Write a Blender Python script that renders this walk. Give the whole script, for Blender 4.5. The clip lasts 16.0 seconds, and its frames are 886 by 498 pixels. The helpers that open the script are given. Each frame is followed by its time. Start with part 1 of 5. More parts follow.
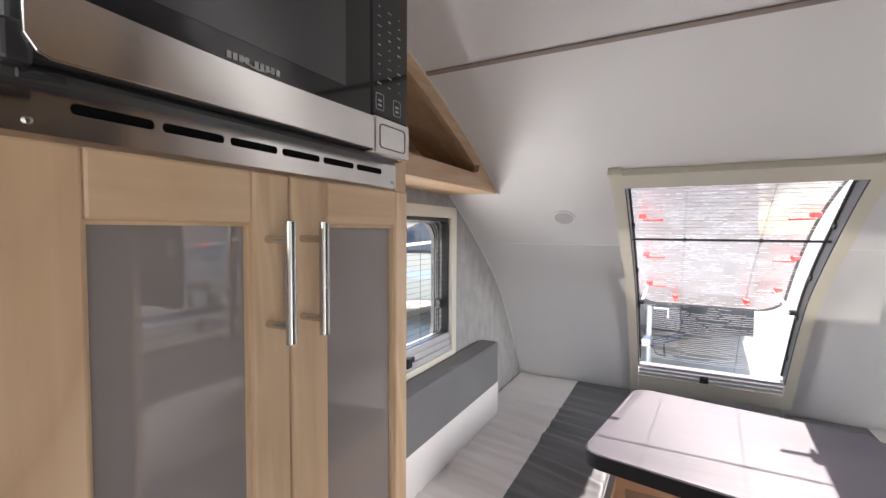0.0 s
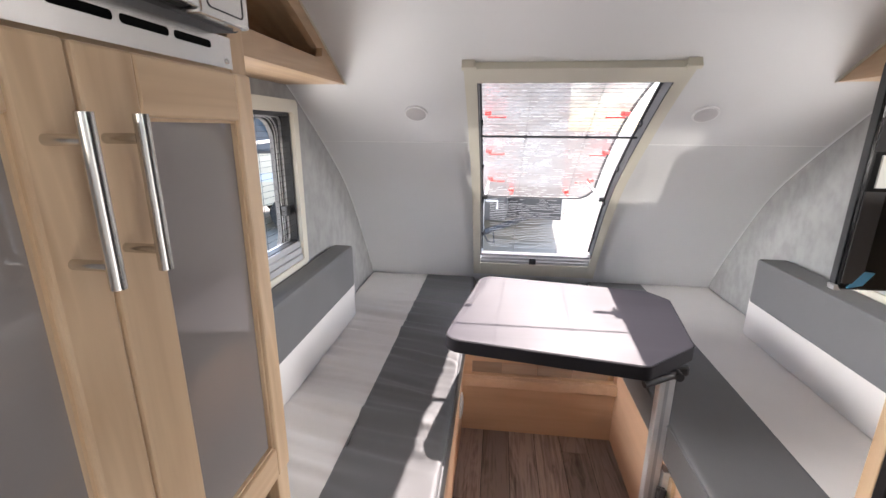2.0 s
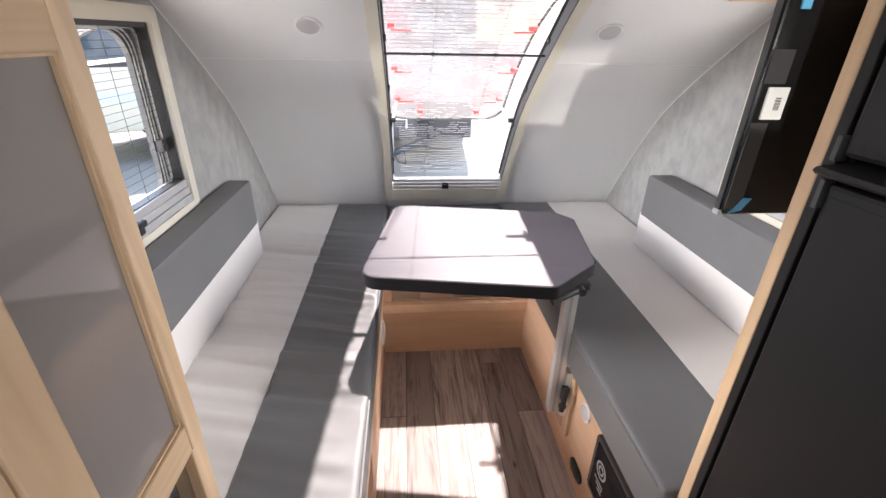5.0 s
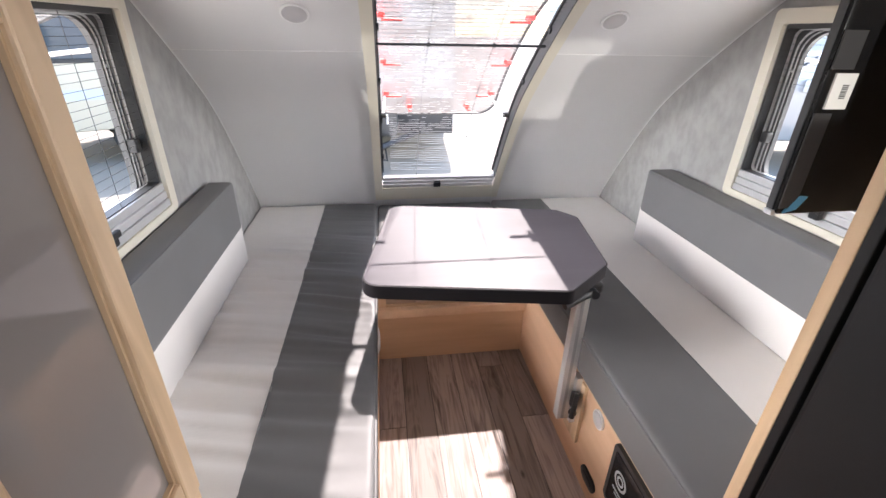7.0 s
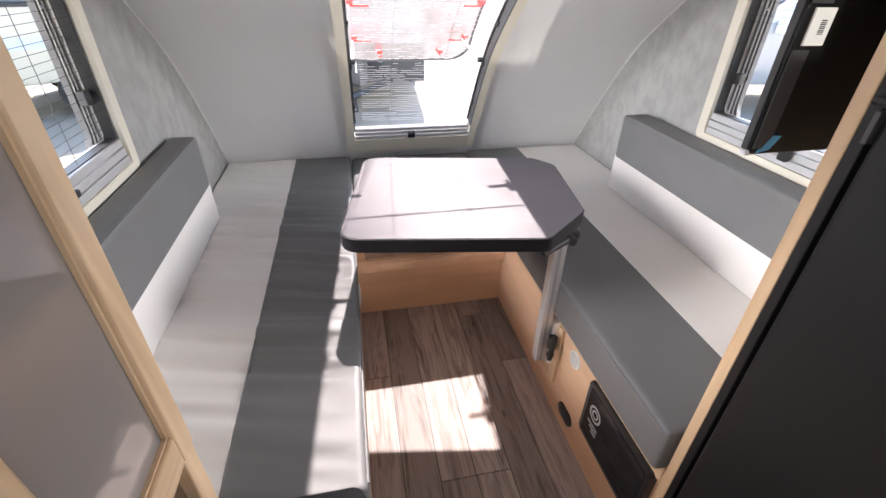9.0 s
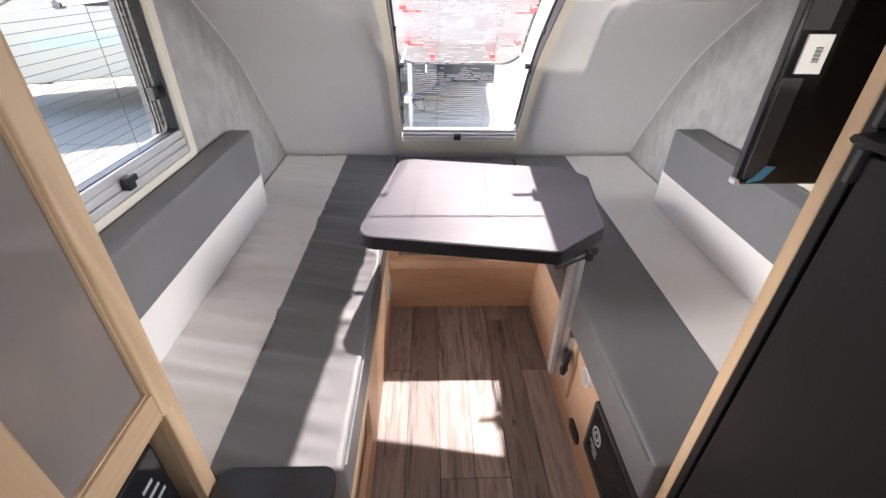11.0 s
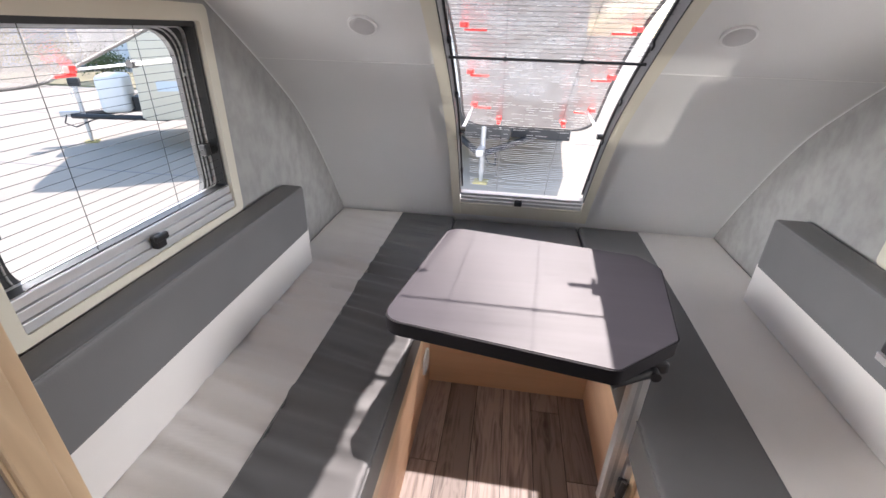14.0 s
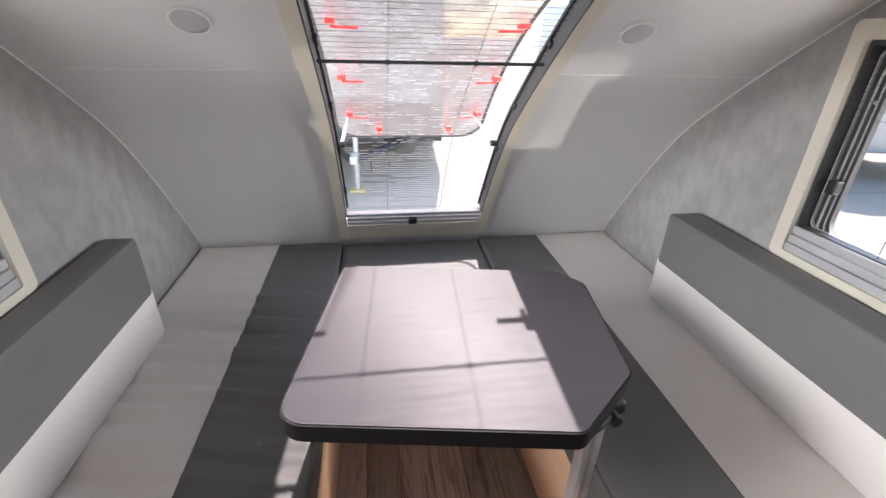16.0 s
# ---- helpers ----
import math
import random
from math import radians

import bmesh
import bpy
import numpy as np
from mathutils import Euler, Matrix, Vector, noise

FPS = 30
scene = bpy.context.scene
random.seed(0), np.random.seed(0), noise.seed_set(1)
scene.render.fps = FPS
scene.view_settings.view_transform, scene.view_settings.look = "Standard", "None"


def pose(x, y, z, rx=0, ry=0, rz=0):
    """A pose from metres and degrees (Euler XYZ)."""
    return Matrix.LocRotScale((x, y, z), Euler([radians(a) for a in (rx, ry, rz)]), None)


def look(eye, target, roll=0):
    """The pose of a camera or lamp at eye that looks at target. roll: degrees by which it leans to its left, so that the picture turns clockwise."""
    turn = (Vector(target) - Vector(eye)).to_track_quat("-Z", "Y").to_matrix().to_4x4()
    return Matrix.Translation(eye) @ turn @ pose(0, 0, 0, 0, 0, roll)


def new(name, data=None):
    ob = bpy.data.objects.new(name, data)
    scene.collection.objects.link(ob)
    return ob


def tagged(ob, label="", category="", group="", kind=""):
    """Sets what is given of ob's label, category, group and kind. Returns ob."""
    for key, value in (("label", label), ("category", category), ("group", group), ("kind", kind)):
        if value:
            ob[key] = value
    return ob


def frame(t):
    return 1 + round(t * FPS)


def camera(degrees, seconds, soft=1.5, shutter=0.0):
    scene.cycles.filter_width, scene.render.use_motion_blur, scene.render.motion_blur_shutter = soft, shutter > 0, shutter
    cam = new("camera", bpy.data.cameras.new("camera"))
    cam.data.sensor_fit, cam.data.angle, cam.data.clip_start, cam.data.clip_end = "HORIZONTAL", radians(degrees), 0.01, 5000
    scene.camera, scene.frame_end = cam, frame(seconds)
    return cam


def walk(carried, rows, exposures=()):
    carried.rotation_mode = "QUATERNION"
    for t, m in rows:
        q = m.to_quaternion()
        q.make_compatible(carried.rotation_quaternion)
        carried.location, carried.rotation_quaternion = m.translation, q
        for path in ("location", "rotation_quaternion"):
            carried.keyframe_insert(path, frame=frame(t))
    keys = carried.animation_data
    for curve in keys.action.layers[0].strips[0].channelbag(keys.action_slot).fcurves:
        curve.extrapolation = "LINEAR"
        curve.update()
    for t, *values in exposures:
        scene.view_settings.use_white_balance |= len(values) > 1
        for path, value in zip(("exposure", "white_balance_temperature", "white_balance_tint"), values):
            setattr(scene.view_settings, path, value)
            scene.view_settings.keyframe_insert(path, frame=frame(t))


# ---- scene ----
cam = camera(90.8, 16.0)
EXPOSURE = 2.35
PATH = [
    (0, (-0.037, 0.323, 1.345), (-0.972, 2.089, 1.26), 0.3),
    (0.5, (-0.109, 0.327, 1.35), (-0.814, 2.192, 1.19), 0.3),
    (1, (-0.097, 0.33, 1.339), (-0.601, 2.249, 1.091), 0.3),
    (1.5, (-0.101, 0.348, 1.336), (-0.447, 2.281, 0.956), 0.5),
    (2, (-0.105, 0.369, 1.344), (-0.338, 2.283, 0.812), 0.4),
    (2.5, (-0.114, 0.375, 1.361), (-0.226, 2.252, 0.68), 0.5),
    (3, (-0.1, 0.381, 1.368), (-0.117, 2.218, 0.576), 0.9),
    (3.5, (-0.114, 0.38, 1.375), (-0.05, 2.189, 0.524), 1.0),
    (4, (-0.125, 0.384, 1.375), (-0.01, 2.181, 0.504), 0.9),
    (4.5, (-0.121, 0.372, 1.373), (0.033, 2.168, 0.506), 0.9),
    (5, (-0.105, 0.42, 1.368), (0.056, 2.214, 0.497), 1.1),
    (7.3, (-0.168, 0.514, 1.35), (0.102, 2.283, 0.457), 1.0),
    (7.5, (-0.163, 0.516, 1.351), (0.119, 2.274, 0.44), 1.0),
    (8, (-0.173, 0.51, 1.349), (0.145, 2.226, 0.373), 0.9),
    (8.5, (-0.169, 0.506, 1.337), (0.173, 2.19, 0.314), 0.8),
    (9, (-0.173, 0.513, 1.343), (0.172, 2.168, 0.274), 1.0),
    (11.3, (-0.033, 0.475, 1.384), (0.004, 2.161, 0.308), 1.1),
    (11.5, (-0.055, 0.513, 1.392), (-0.015, 2.197, 0.313), 1.5),
    (12, (-0.057, 0.573, 1.387), (-0.035, 2.285, 0.353), 1.4),
    (12.5, (-0.062, 0.608, 1.395), (-0.066, 2.345, 0.404), 1.5),
    (13, (-0.032, 0.637, 1.385), (-0.106, 2.401, 0.444), 1.5),
    (13.5, (0.008, 0.66, 1.399), (-0.169, 2.429, 0.483), 1.5),
    (14, (0.022, 0.66, 1.391), (-0.224, 2.429, 0.491), 1.7),
    (14.5, (0.025, 0.705, 1.39), (-0.229, 2.471, 0.486), 1.8),
    (15, (0.01, 0.774, 1.388), (-0.152, 2.554, 0.489), 1.8),
    (15.5, (-0.035, 0.859, 1.386), (-0.002, 2.648, 0.492), 1.8),
    (16, (-0.043, 0.908, 1.381), (0.24, 2.679, 0.498), 1.5),
]
walk(cam, [(t, look(eye, target, roll)) for t, eye, target, roll in PATH],
     exposures=((0, EXPOSURE + 0.02), (2.5, EXPOSURE + 0.1), (4.5, EXPOSURE + 0.24), (6.5, EXPOSURE + 0.14), (9, EXPOSURE + 0.14), (11.3, EXPOSURE + 0.08), (13, EXPOSURE - 0.13), (14.5, EXPOSURE - 0.32), (16, EXPOSURE - 0.3)))

# ---- world and sun ----
SUN_WAY = Vector((0.155, 0.87, 1.0)).normalized()      # towards the sun
world = bpy.data.worlds.new("sky")
scene.world = world
world.use_nodes = True
wn = world.node_tree.nodes
sky = wn.new("ShaderNodeTexSky")
sky.sky_type, sky.sun_disc = "NISHITA", False
sky.sun_elevation = math.asin(SUN_WAY.z)
sky.sun_rotation = math.atan2(SUN_WAY.x, SUN_WAY.y)
wn["Background"].inputs["Strength"].default_value = 0.11
world.node_tree.links.new(sky.outputs[0], wn["Background"].inputs["Color"])
sun_data = bpy.data.lights.new("sun", "SUN")
sun_data.energy, sun_data.angle, sun_data.color = 2.0, radians(0.8), (1.0, 0.885, 0.865)
sun = new("sun", sun_data)
sun.matrix_world = look(SUN_WAY * 20, (0, 0, 0))

# daylight of the open yard, standing in the entry door's opening behind the walker
door_data = bpy.data.lights.new("door_daylight", "AREA")
door_data.shape, door_data.size, door_data.size_y = "RECTANGLE", 0.8, 1.6
door_data.energy, door_data.color = 2.0, (1.0, 0.97, 0.96)
door_light = new("door_daylight", door_data)
door_light.matrix_world = look((1.06, -0.2, 0.6), (-0.1, 0.4, 2.2))

# area lamps added outside the side windows to strengthen the sky's light indoors
for s, x, watts in ((1, -2.7, 104.0), (-1, 2.935, 66.0)):
    d = bpy.data.lights.new("window_fill", "AREA")
    d.shape, d.size, d.size_y, d.energy, d.color = "RECTANGLE", 2.2, 1.1, watts, (1.0, 0.978, 1.0)
    new("window_fill", d).matrix_world = look((x, 1.3, 1.72), (x + s * 2.2, 1.55, 1.05))

# low area lamps added outside the side windows, standing in for the yard's bounce
for s, x in ((1, -2.3), (-1, 2.535)):
    d = bpy.data.lights.new("bounce_fill", "AREA")
    d.shape, d.size, d.size_y, d.energy, d.color = "RECTANGLE", 2.4, 1.6, 20.0, (1.0, 0.97, 0.97)
    new("bounce_fill", d).matrix_world = look((x, 1.2, -0.45), (x + s * 1.6, 1.5, 1.15))

# unseen spot added behind the trailer for the light patches on the front wall
patch_spot_data = bpy.data.lights.new("wall_patch_spot", "SPOT")
patch_spot_data.energy, patch_spot_data.color, patch_spot_data.shadow_soft_size = 820.0, (1.0, 0.95, 0.86), 0.05
patch_spot_data.spot_size, patch_spot_data.spot_blend = radians(9), 0.2
PATCH_WAY = Vector((0.13, 1.0, -0.16))
patch_spot = new("wall_patch_spot", patch_spot_data)
patch_spot.matrix_world = look(Vector((0.15, 2.1, 1.2)) - PATCH_WAY * 13, (0.15, 2.1, 1.2))


# ---- materials ----
def material(name, colour, rough=0.5, metal=0.0, vary=0.08, scale=8.0, stretch=(1, 1, 1), bump=0.0, bump_scale=200.0,
             rough_vary=0.0, second=None, contrast=0.5, per_piece=0.0, coat=0.0, coords="Object", detail=4.0, spec=0.5):
    """A procedural surface: colour varied by a broad noise and a fine one, with relief."""
    m = bpy.data.materials.new(name)
    m.use_nodes = True
    nt = m.node_tree
    n, l = nt.nodes, nt.links
    b = n["Principled BSDF"]
    b.inputs["Roughness"].default_value, b.inputs["Metallic"].default_value = rough, metal
    b.inputs["Coat Weight"].default_value = coat
    b.inputs["Specular IOR Level"].default_value = spec
    tc = n.new("ShaderNodeTexCoord")
    mp = n.new("ShaderNodeMapping")
    mp.inputs["Scale"].default_value = stretch
    l.new(tc.outputs[coords], mp.inputs["Vector"])
    big = n.new("ShaderNodeTexNoise")
    big.inputs["Scale"].default_value, big.inputs["Detail"].default_value = scale, detail
    l.new(mp.outputs[0], big.inputs["Vector"])
    ramp = n.new("ShaderNodeValToRGB")
    lo = tuple(c * (1 - vary) for c in colour)
    hi = second or tuple(min(1, c * (1 + vary)) for c in colour)
    ramp.color_ramp.elements[0].position, ramp.color_ramp.elements[1].position = 0.5 - contrast / 2, 0.5 + contrast / 2
    ramp.color_ramp.elements[0].color, ramp.color_ramp.elements[1].color = (*lo, 1), (*hi, 1)
    l.new(big.outputs["Fac"], ramp.inputs[0])
    out = ramp.outputs[0]
    if per_piece:
        oi = n.new("ShaderNodeObjectInfo")
        hs = n.new("ShaderNodeHueSaturation")
        mr = n.new("ShaderNodeMapRange")
        mr.inputs["To Min"].default_value, mr.inputs["To Max"].default_value = 1 - per_piece, 1 + per_piece
        l.new(oi.outputs["Random"], mr.inputs["Value"])
        l.new(mr.outputs[0], hs.inputs["Value"])
        l.new(out, hs.inputs["Color"])
        out = hs.outputs[0]
        shift = n.new("ShaderNodeVectorMath")
        shift.operation = "MULTIPLY_ADD"
        l.new(oi.outputs["Random"], shift.inputs[0])
        shift.inputs[1].default_value = (37, 53, 11)
        l.new(mp.outputs[0], shift.inputs[2])
        l.new(shift.outputs[0], big.inputs["Vector"])
    l.new(out, b.inputs["Base Color"])
    if rough_vary:
        rr = n.new("ShaderNodeMapRange")
        rr.inputs["To Min"].default_value, rr.inputs["To Max"].default_value = rough - rough_vary, rough + rough_vary
        l.new(big.outputs["Fac"], rr.inputs["Value"])
        l.new(rr.outputs[0], b.inputs["Roughness"])
    if bump:
        fine = n.new("ShaderNodeTexNoise")
        fine.inputs["Scale"].default_value, fine.inputs["Detail"].default_value = bump_scale, 3
        l.new(mp.outputs[0], fine.inputs["Vector"])
        bp = n.new("ShaderNodeBump")
        bp.inputs["Strength"].default_value, bp.inputs["Distance"].default_value = bump, 0.002
        l.new(fine.outputs["Fac"], bp.inputs["Height"])
        l.new(bp.outputs[0], b.inputs["Normal"])
    return m


def wood(name, light, dark, along="y", fine=1.0, rough=0.4, per_piece=0.0, contrast=0.6, ring=2.2, spec=0.5, knots=False, grit=0.35, figure=0.0):
    """Wood with long streaks, cathedral figure and pores along one axis."""
    m = bpy.data.materials.new(name)
    m.use_nodes = True
    n, l = m.node_tree.nodes, m.node_tree.links
    b = n["Principled BSDF"]
    b.inputs["Roughness"].default_value = rough
    b.inputs["Specular IOR Level"].default_value = spec
    tc = n.new("ShaderNodeTexCoord")
    oi = n.new("ShaderNodeObjectInfo")
    shift = n.new("ShaderNodeVectorMath")
    shift.operation = "MULTIPLY_ADD"
    shift.inputs[1].default_value = (171, 233, 317)
    l.new(oi.outputs["Random"], shift.inputs[0])
    l.new(tc.outputs["Object"], shift.inputs[2])
    def streak(k, scale, detail, warp):
        mp = n.new("ShaderNodeMapping")
        s = {"x": (k, 1, 1), "y": (1, k, 1), "z": (1, 1, k)}[along]
        mp.inputs["Scale"].default_value = s
        l.new(shift.outputs[0], mp.inputs["Vector"])
        t = n.new("ShaderNodeTexNoise")
        t.inputs["Scale"].default_value, t.inputs["Detail"].default_value = scale, detail
        t.inputs["Distortion"].default_value = warp
        l.new(mp.outputs[0], t.inputs["Vector"])
        return t.outputs["Fac"]
    broad, thin = streak(0.12, 9 * fine * ring / 2.2, 3, 1.2), streak(0.04, 70 * fine, 4, 0.3)
    mix = n.new("ShaderNodeMath")
    mix.operation = "MULTIPLY_ADD"
    mix.inputs[1].default_value = grit
    l.new(thin, mix.inputs[0])
    l.new(broad, mix.inputs[2])
    if figure:
        # growth rings: contour lines of the broad figure, with dark crisp edges
        many, frac, ringed = n.new("ShaderNodeMath"), n.new("ShaderNodeMath"), n.new("ShaderNodeMath")
        many.operation, frac.operation, ringed.operation = "MULTIPLY", "PINGPONG", "MULTIPLY_ADD"
        many.inputs[1].default_value, frac.inputs[1].default_value, ringed.inputs[1].default_value = 15.0, 1.0, figure
        l.new(broad, many.inputs[0])
        l.new(many.outputs[0], frac.inputs[0])
        l.new(frac.outputs[0], ringed.inputs[0])
        drop = n.new("ShaderNodeMath")
        drop.operation = "SUBTRACT"
        drop.inputs[1].default_value = figure / 2
        l.new(broad, drop.inputs[0])
        l.new(drop.outputs[0], ringed.inputs[2])
        l.new(ringed.outputs[0], mix.inputs[2])
    ramp = n.new("ShaderNodeValToRGB")
    ramp.color_ramp.elements[0].position, ramp.color_ramp.elements[1].position = 0.5 + grit / 2 - contrast / 2, 0.5 + grit / 2 + contrast / 2
    ramp.color_ramp.elements[0].color, ramp.color_ramp.elements[1].color = (*dark, 1), (*light, 1)
    l.new(mix.outputs[0], ramp.inputs[0])
    out = ramp.outputs[0]
    if per_piece:
        hs = n.new("ShaderNodeHueSaturation")
        mr = n.new("ShaderNodeMapRange")
        mr.inputs["To Min"].default_value, mr.inputs["To Max"].default_value = 1 - per_piece, 1 + per_piece
        l.new(oi.outputs["Random"], mr.inputs["Value"])
        value = mr.outputs[0]
        if knots:
            km = n.new("ShaderNodeMapping")
            km.inputs["Scale"].default_value = (1, 0.45, 0.01)
            l.new(shift.outputs[0], km.inputs["Vector"])
            vo = n.new("ShaderNodeTexVoronoi")
            vo.inputs["Scale"].default_value = 9
            l.new(km.outputs[0], vo.inputs["Vector"])
            kr = n.new("ShaderNodeMapRange")
            kr.inputs["From Min"].default_value, kr.inputs["From Max"].default_value = 0.035, 0.09
            kr.inputs["To Min"].default_value = 0.25
            l.new(vo.outputs["Distance"], kr.inputs["Value"])
            mul = n.new("ShaderNodeMath")
            mul.operation = "MULTIPLY"
            l.new(value, mul.inputs[0])
            l.new(kr.outputs[0], mul.inputs[1])
            value = mul.outputs[0]
        l.new(value, hs.inputs["Value"])
        l.new(out, hs.inputs["Color"])
        out = hs.outputs[0]
    l.new(out, b.inputs["Base Color"])
    bp = n.new("ShaderNodeBump")
    bp.inputs["Strength"].default_value, bp.inputs["Distance"].default_value = 0.12, 0.001
    l.new(thin, bp.inputs["Height"])
    l.new(bp.outputs[0], b.inputs["Normal"])
    return m


def clear_pane(name, tint, gloss=0.04, rough=0.02, veil=0.0, veil_colour=(0.8, 0.8, 0.8), crinkle=0.0):
    """Clear sheet: see-through with a mirror film; veil adds a milky scatter, crinkle a wavy wrap."""
    m = bpy.data.materials.new(name)
    m.use_nodes = True
    n, l = m.node_tree.nodes, m.node_tree.links
    n.remove(n["Principled BSDF"])
    out = n["Material Output"]
    see, shine, mix = n.new("ShaderNodeBsdfTransparent"), n.new("ShaderNodeBsdfGlossy"), n.new("ShaderNodeMixShader")
    see.inputs[0].default_value = (*tint, 1)
    shine.inputs["Roughness"].default_value = rough
    fr = n.new("ShaderNodeLayerWeight")
    fr.inputs["Blend"].default_value = 0.5
    steep, weight = n.new("ShaderNodeMath"), n.new("ShaderNodeMath")
    steep.operation, weight.operation = "POWER", "MULTIPLY_ADD"
    steep.inputs[1].default_value = 5
    weight.inputs[1].default_value, weight.inputs[2].default_value = 0.9, gloss
    l.new(fr.outputs["Facing"], steep.inputs[0])
    l.new(steep.outputs[0], weight.inputs[0])
    l.new(weight.outputs[0], mix.inputs[0])
    base = see.outputs[0]
    tc = n.new("ShaderNodeTexCoord")
    if veil:
        dif, tra, add, vm = n.new("ShaderNodeBsdfDiffuse"), n.new("ShaderNodeBsdfTranslucent"), n.new("ShaderNodeMixShader"), n.new("ShaderNodeMixShader")
        dif.inputs[0].default_value = tra.inputs[0].default_value = (*veil_colour, 1)
        add.inputs[0].default_value = 0.5
        l.new(dif.outputs[0], add.inputs[1])
        l.new(tra.outputs[0], add.inputs[2])
        nz = n.new("ShaderNodeTexNoise")
        nz.inputs["Scale"].default_value, nz.inputs["Detail"].default_value = 9, 6
        l.new(tc.outputs["Object"], nz.inputs["Vector"])
        mr = n.new("ShaderNodeMapRange")
        mr.inputs["From Min"].default_value, mr.inputs["From Max"].default_value = 0.3, 0.7
        mr.inputs["To Min"].default_value, mr.inputs["To Max"].default_value = veil * 0.75, min(1, veil * 1.25)
        l.new(nz.outputs["Fac"], mr.inputs["Value"])
        l.new(mr.outputs[0], vm.inputs[0])
        l.new(base, vm.inputs[1])
        l.new(add.outputs[0], vm.inputs[2])
        base = vm.outputs[0]
    if crinkle:
        mp = n.new("ShaderNodeMapping")
        mp.inputs["Scale"].default_value = (1, 4, 4)
        l.new(tc.outputs["Object"], mp.inputs["Vector"])
        cz = n.new("ShaderNodeTexNoise")
        cz.inputs["Scale"].default_value, cz.inputs["Detail"].default_value = 22, 3
        l.new(mp.outputs[0], cz.inputs["Vector"])
        bp = n.new("ShaderNodeBump")
        bp.inputs["Strength"].default_value, bp.inputs["Distance"].default_value = crinkle, 0.01
        l.new(cz.outputs["Fac"], bp.inputs["Height"])
        l.new(bp.outputs[0], shine.inputs["Normal"])
        l.new(bp.outputs[0], fr.inputs["Normal"])
    l.new(base, mix.inputs[1])
    l.new(shine.outputs[0], mix.inputs[2])
    l.new(mix.outputs[0], out.inputs[0])
    return m


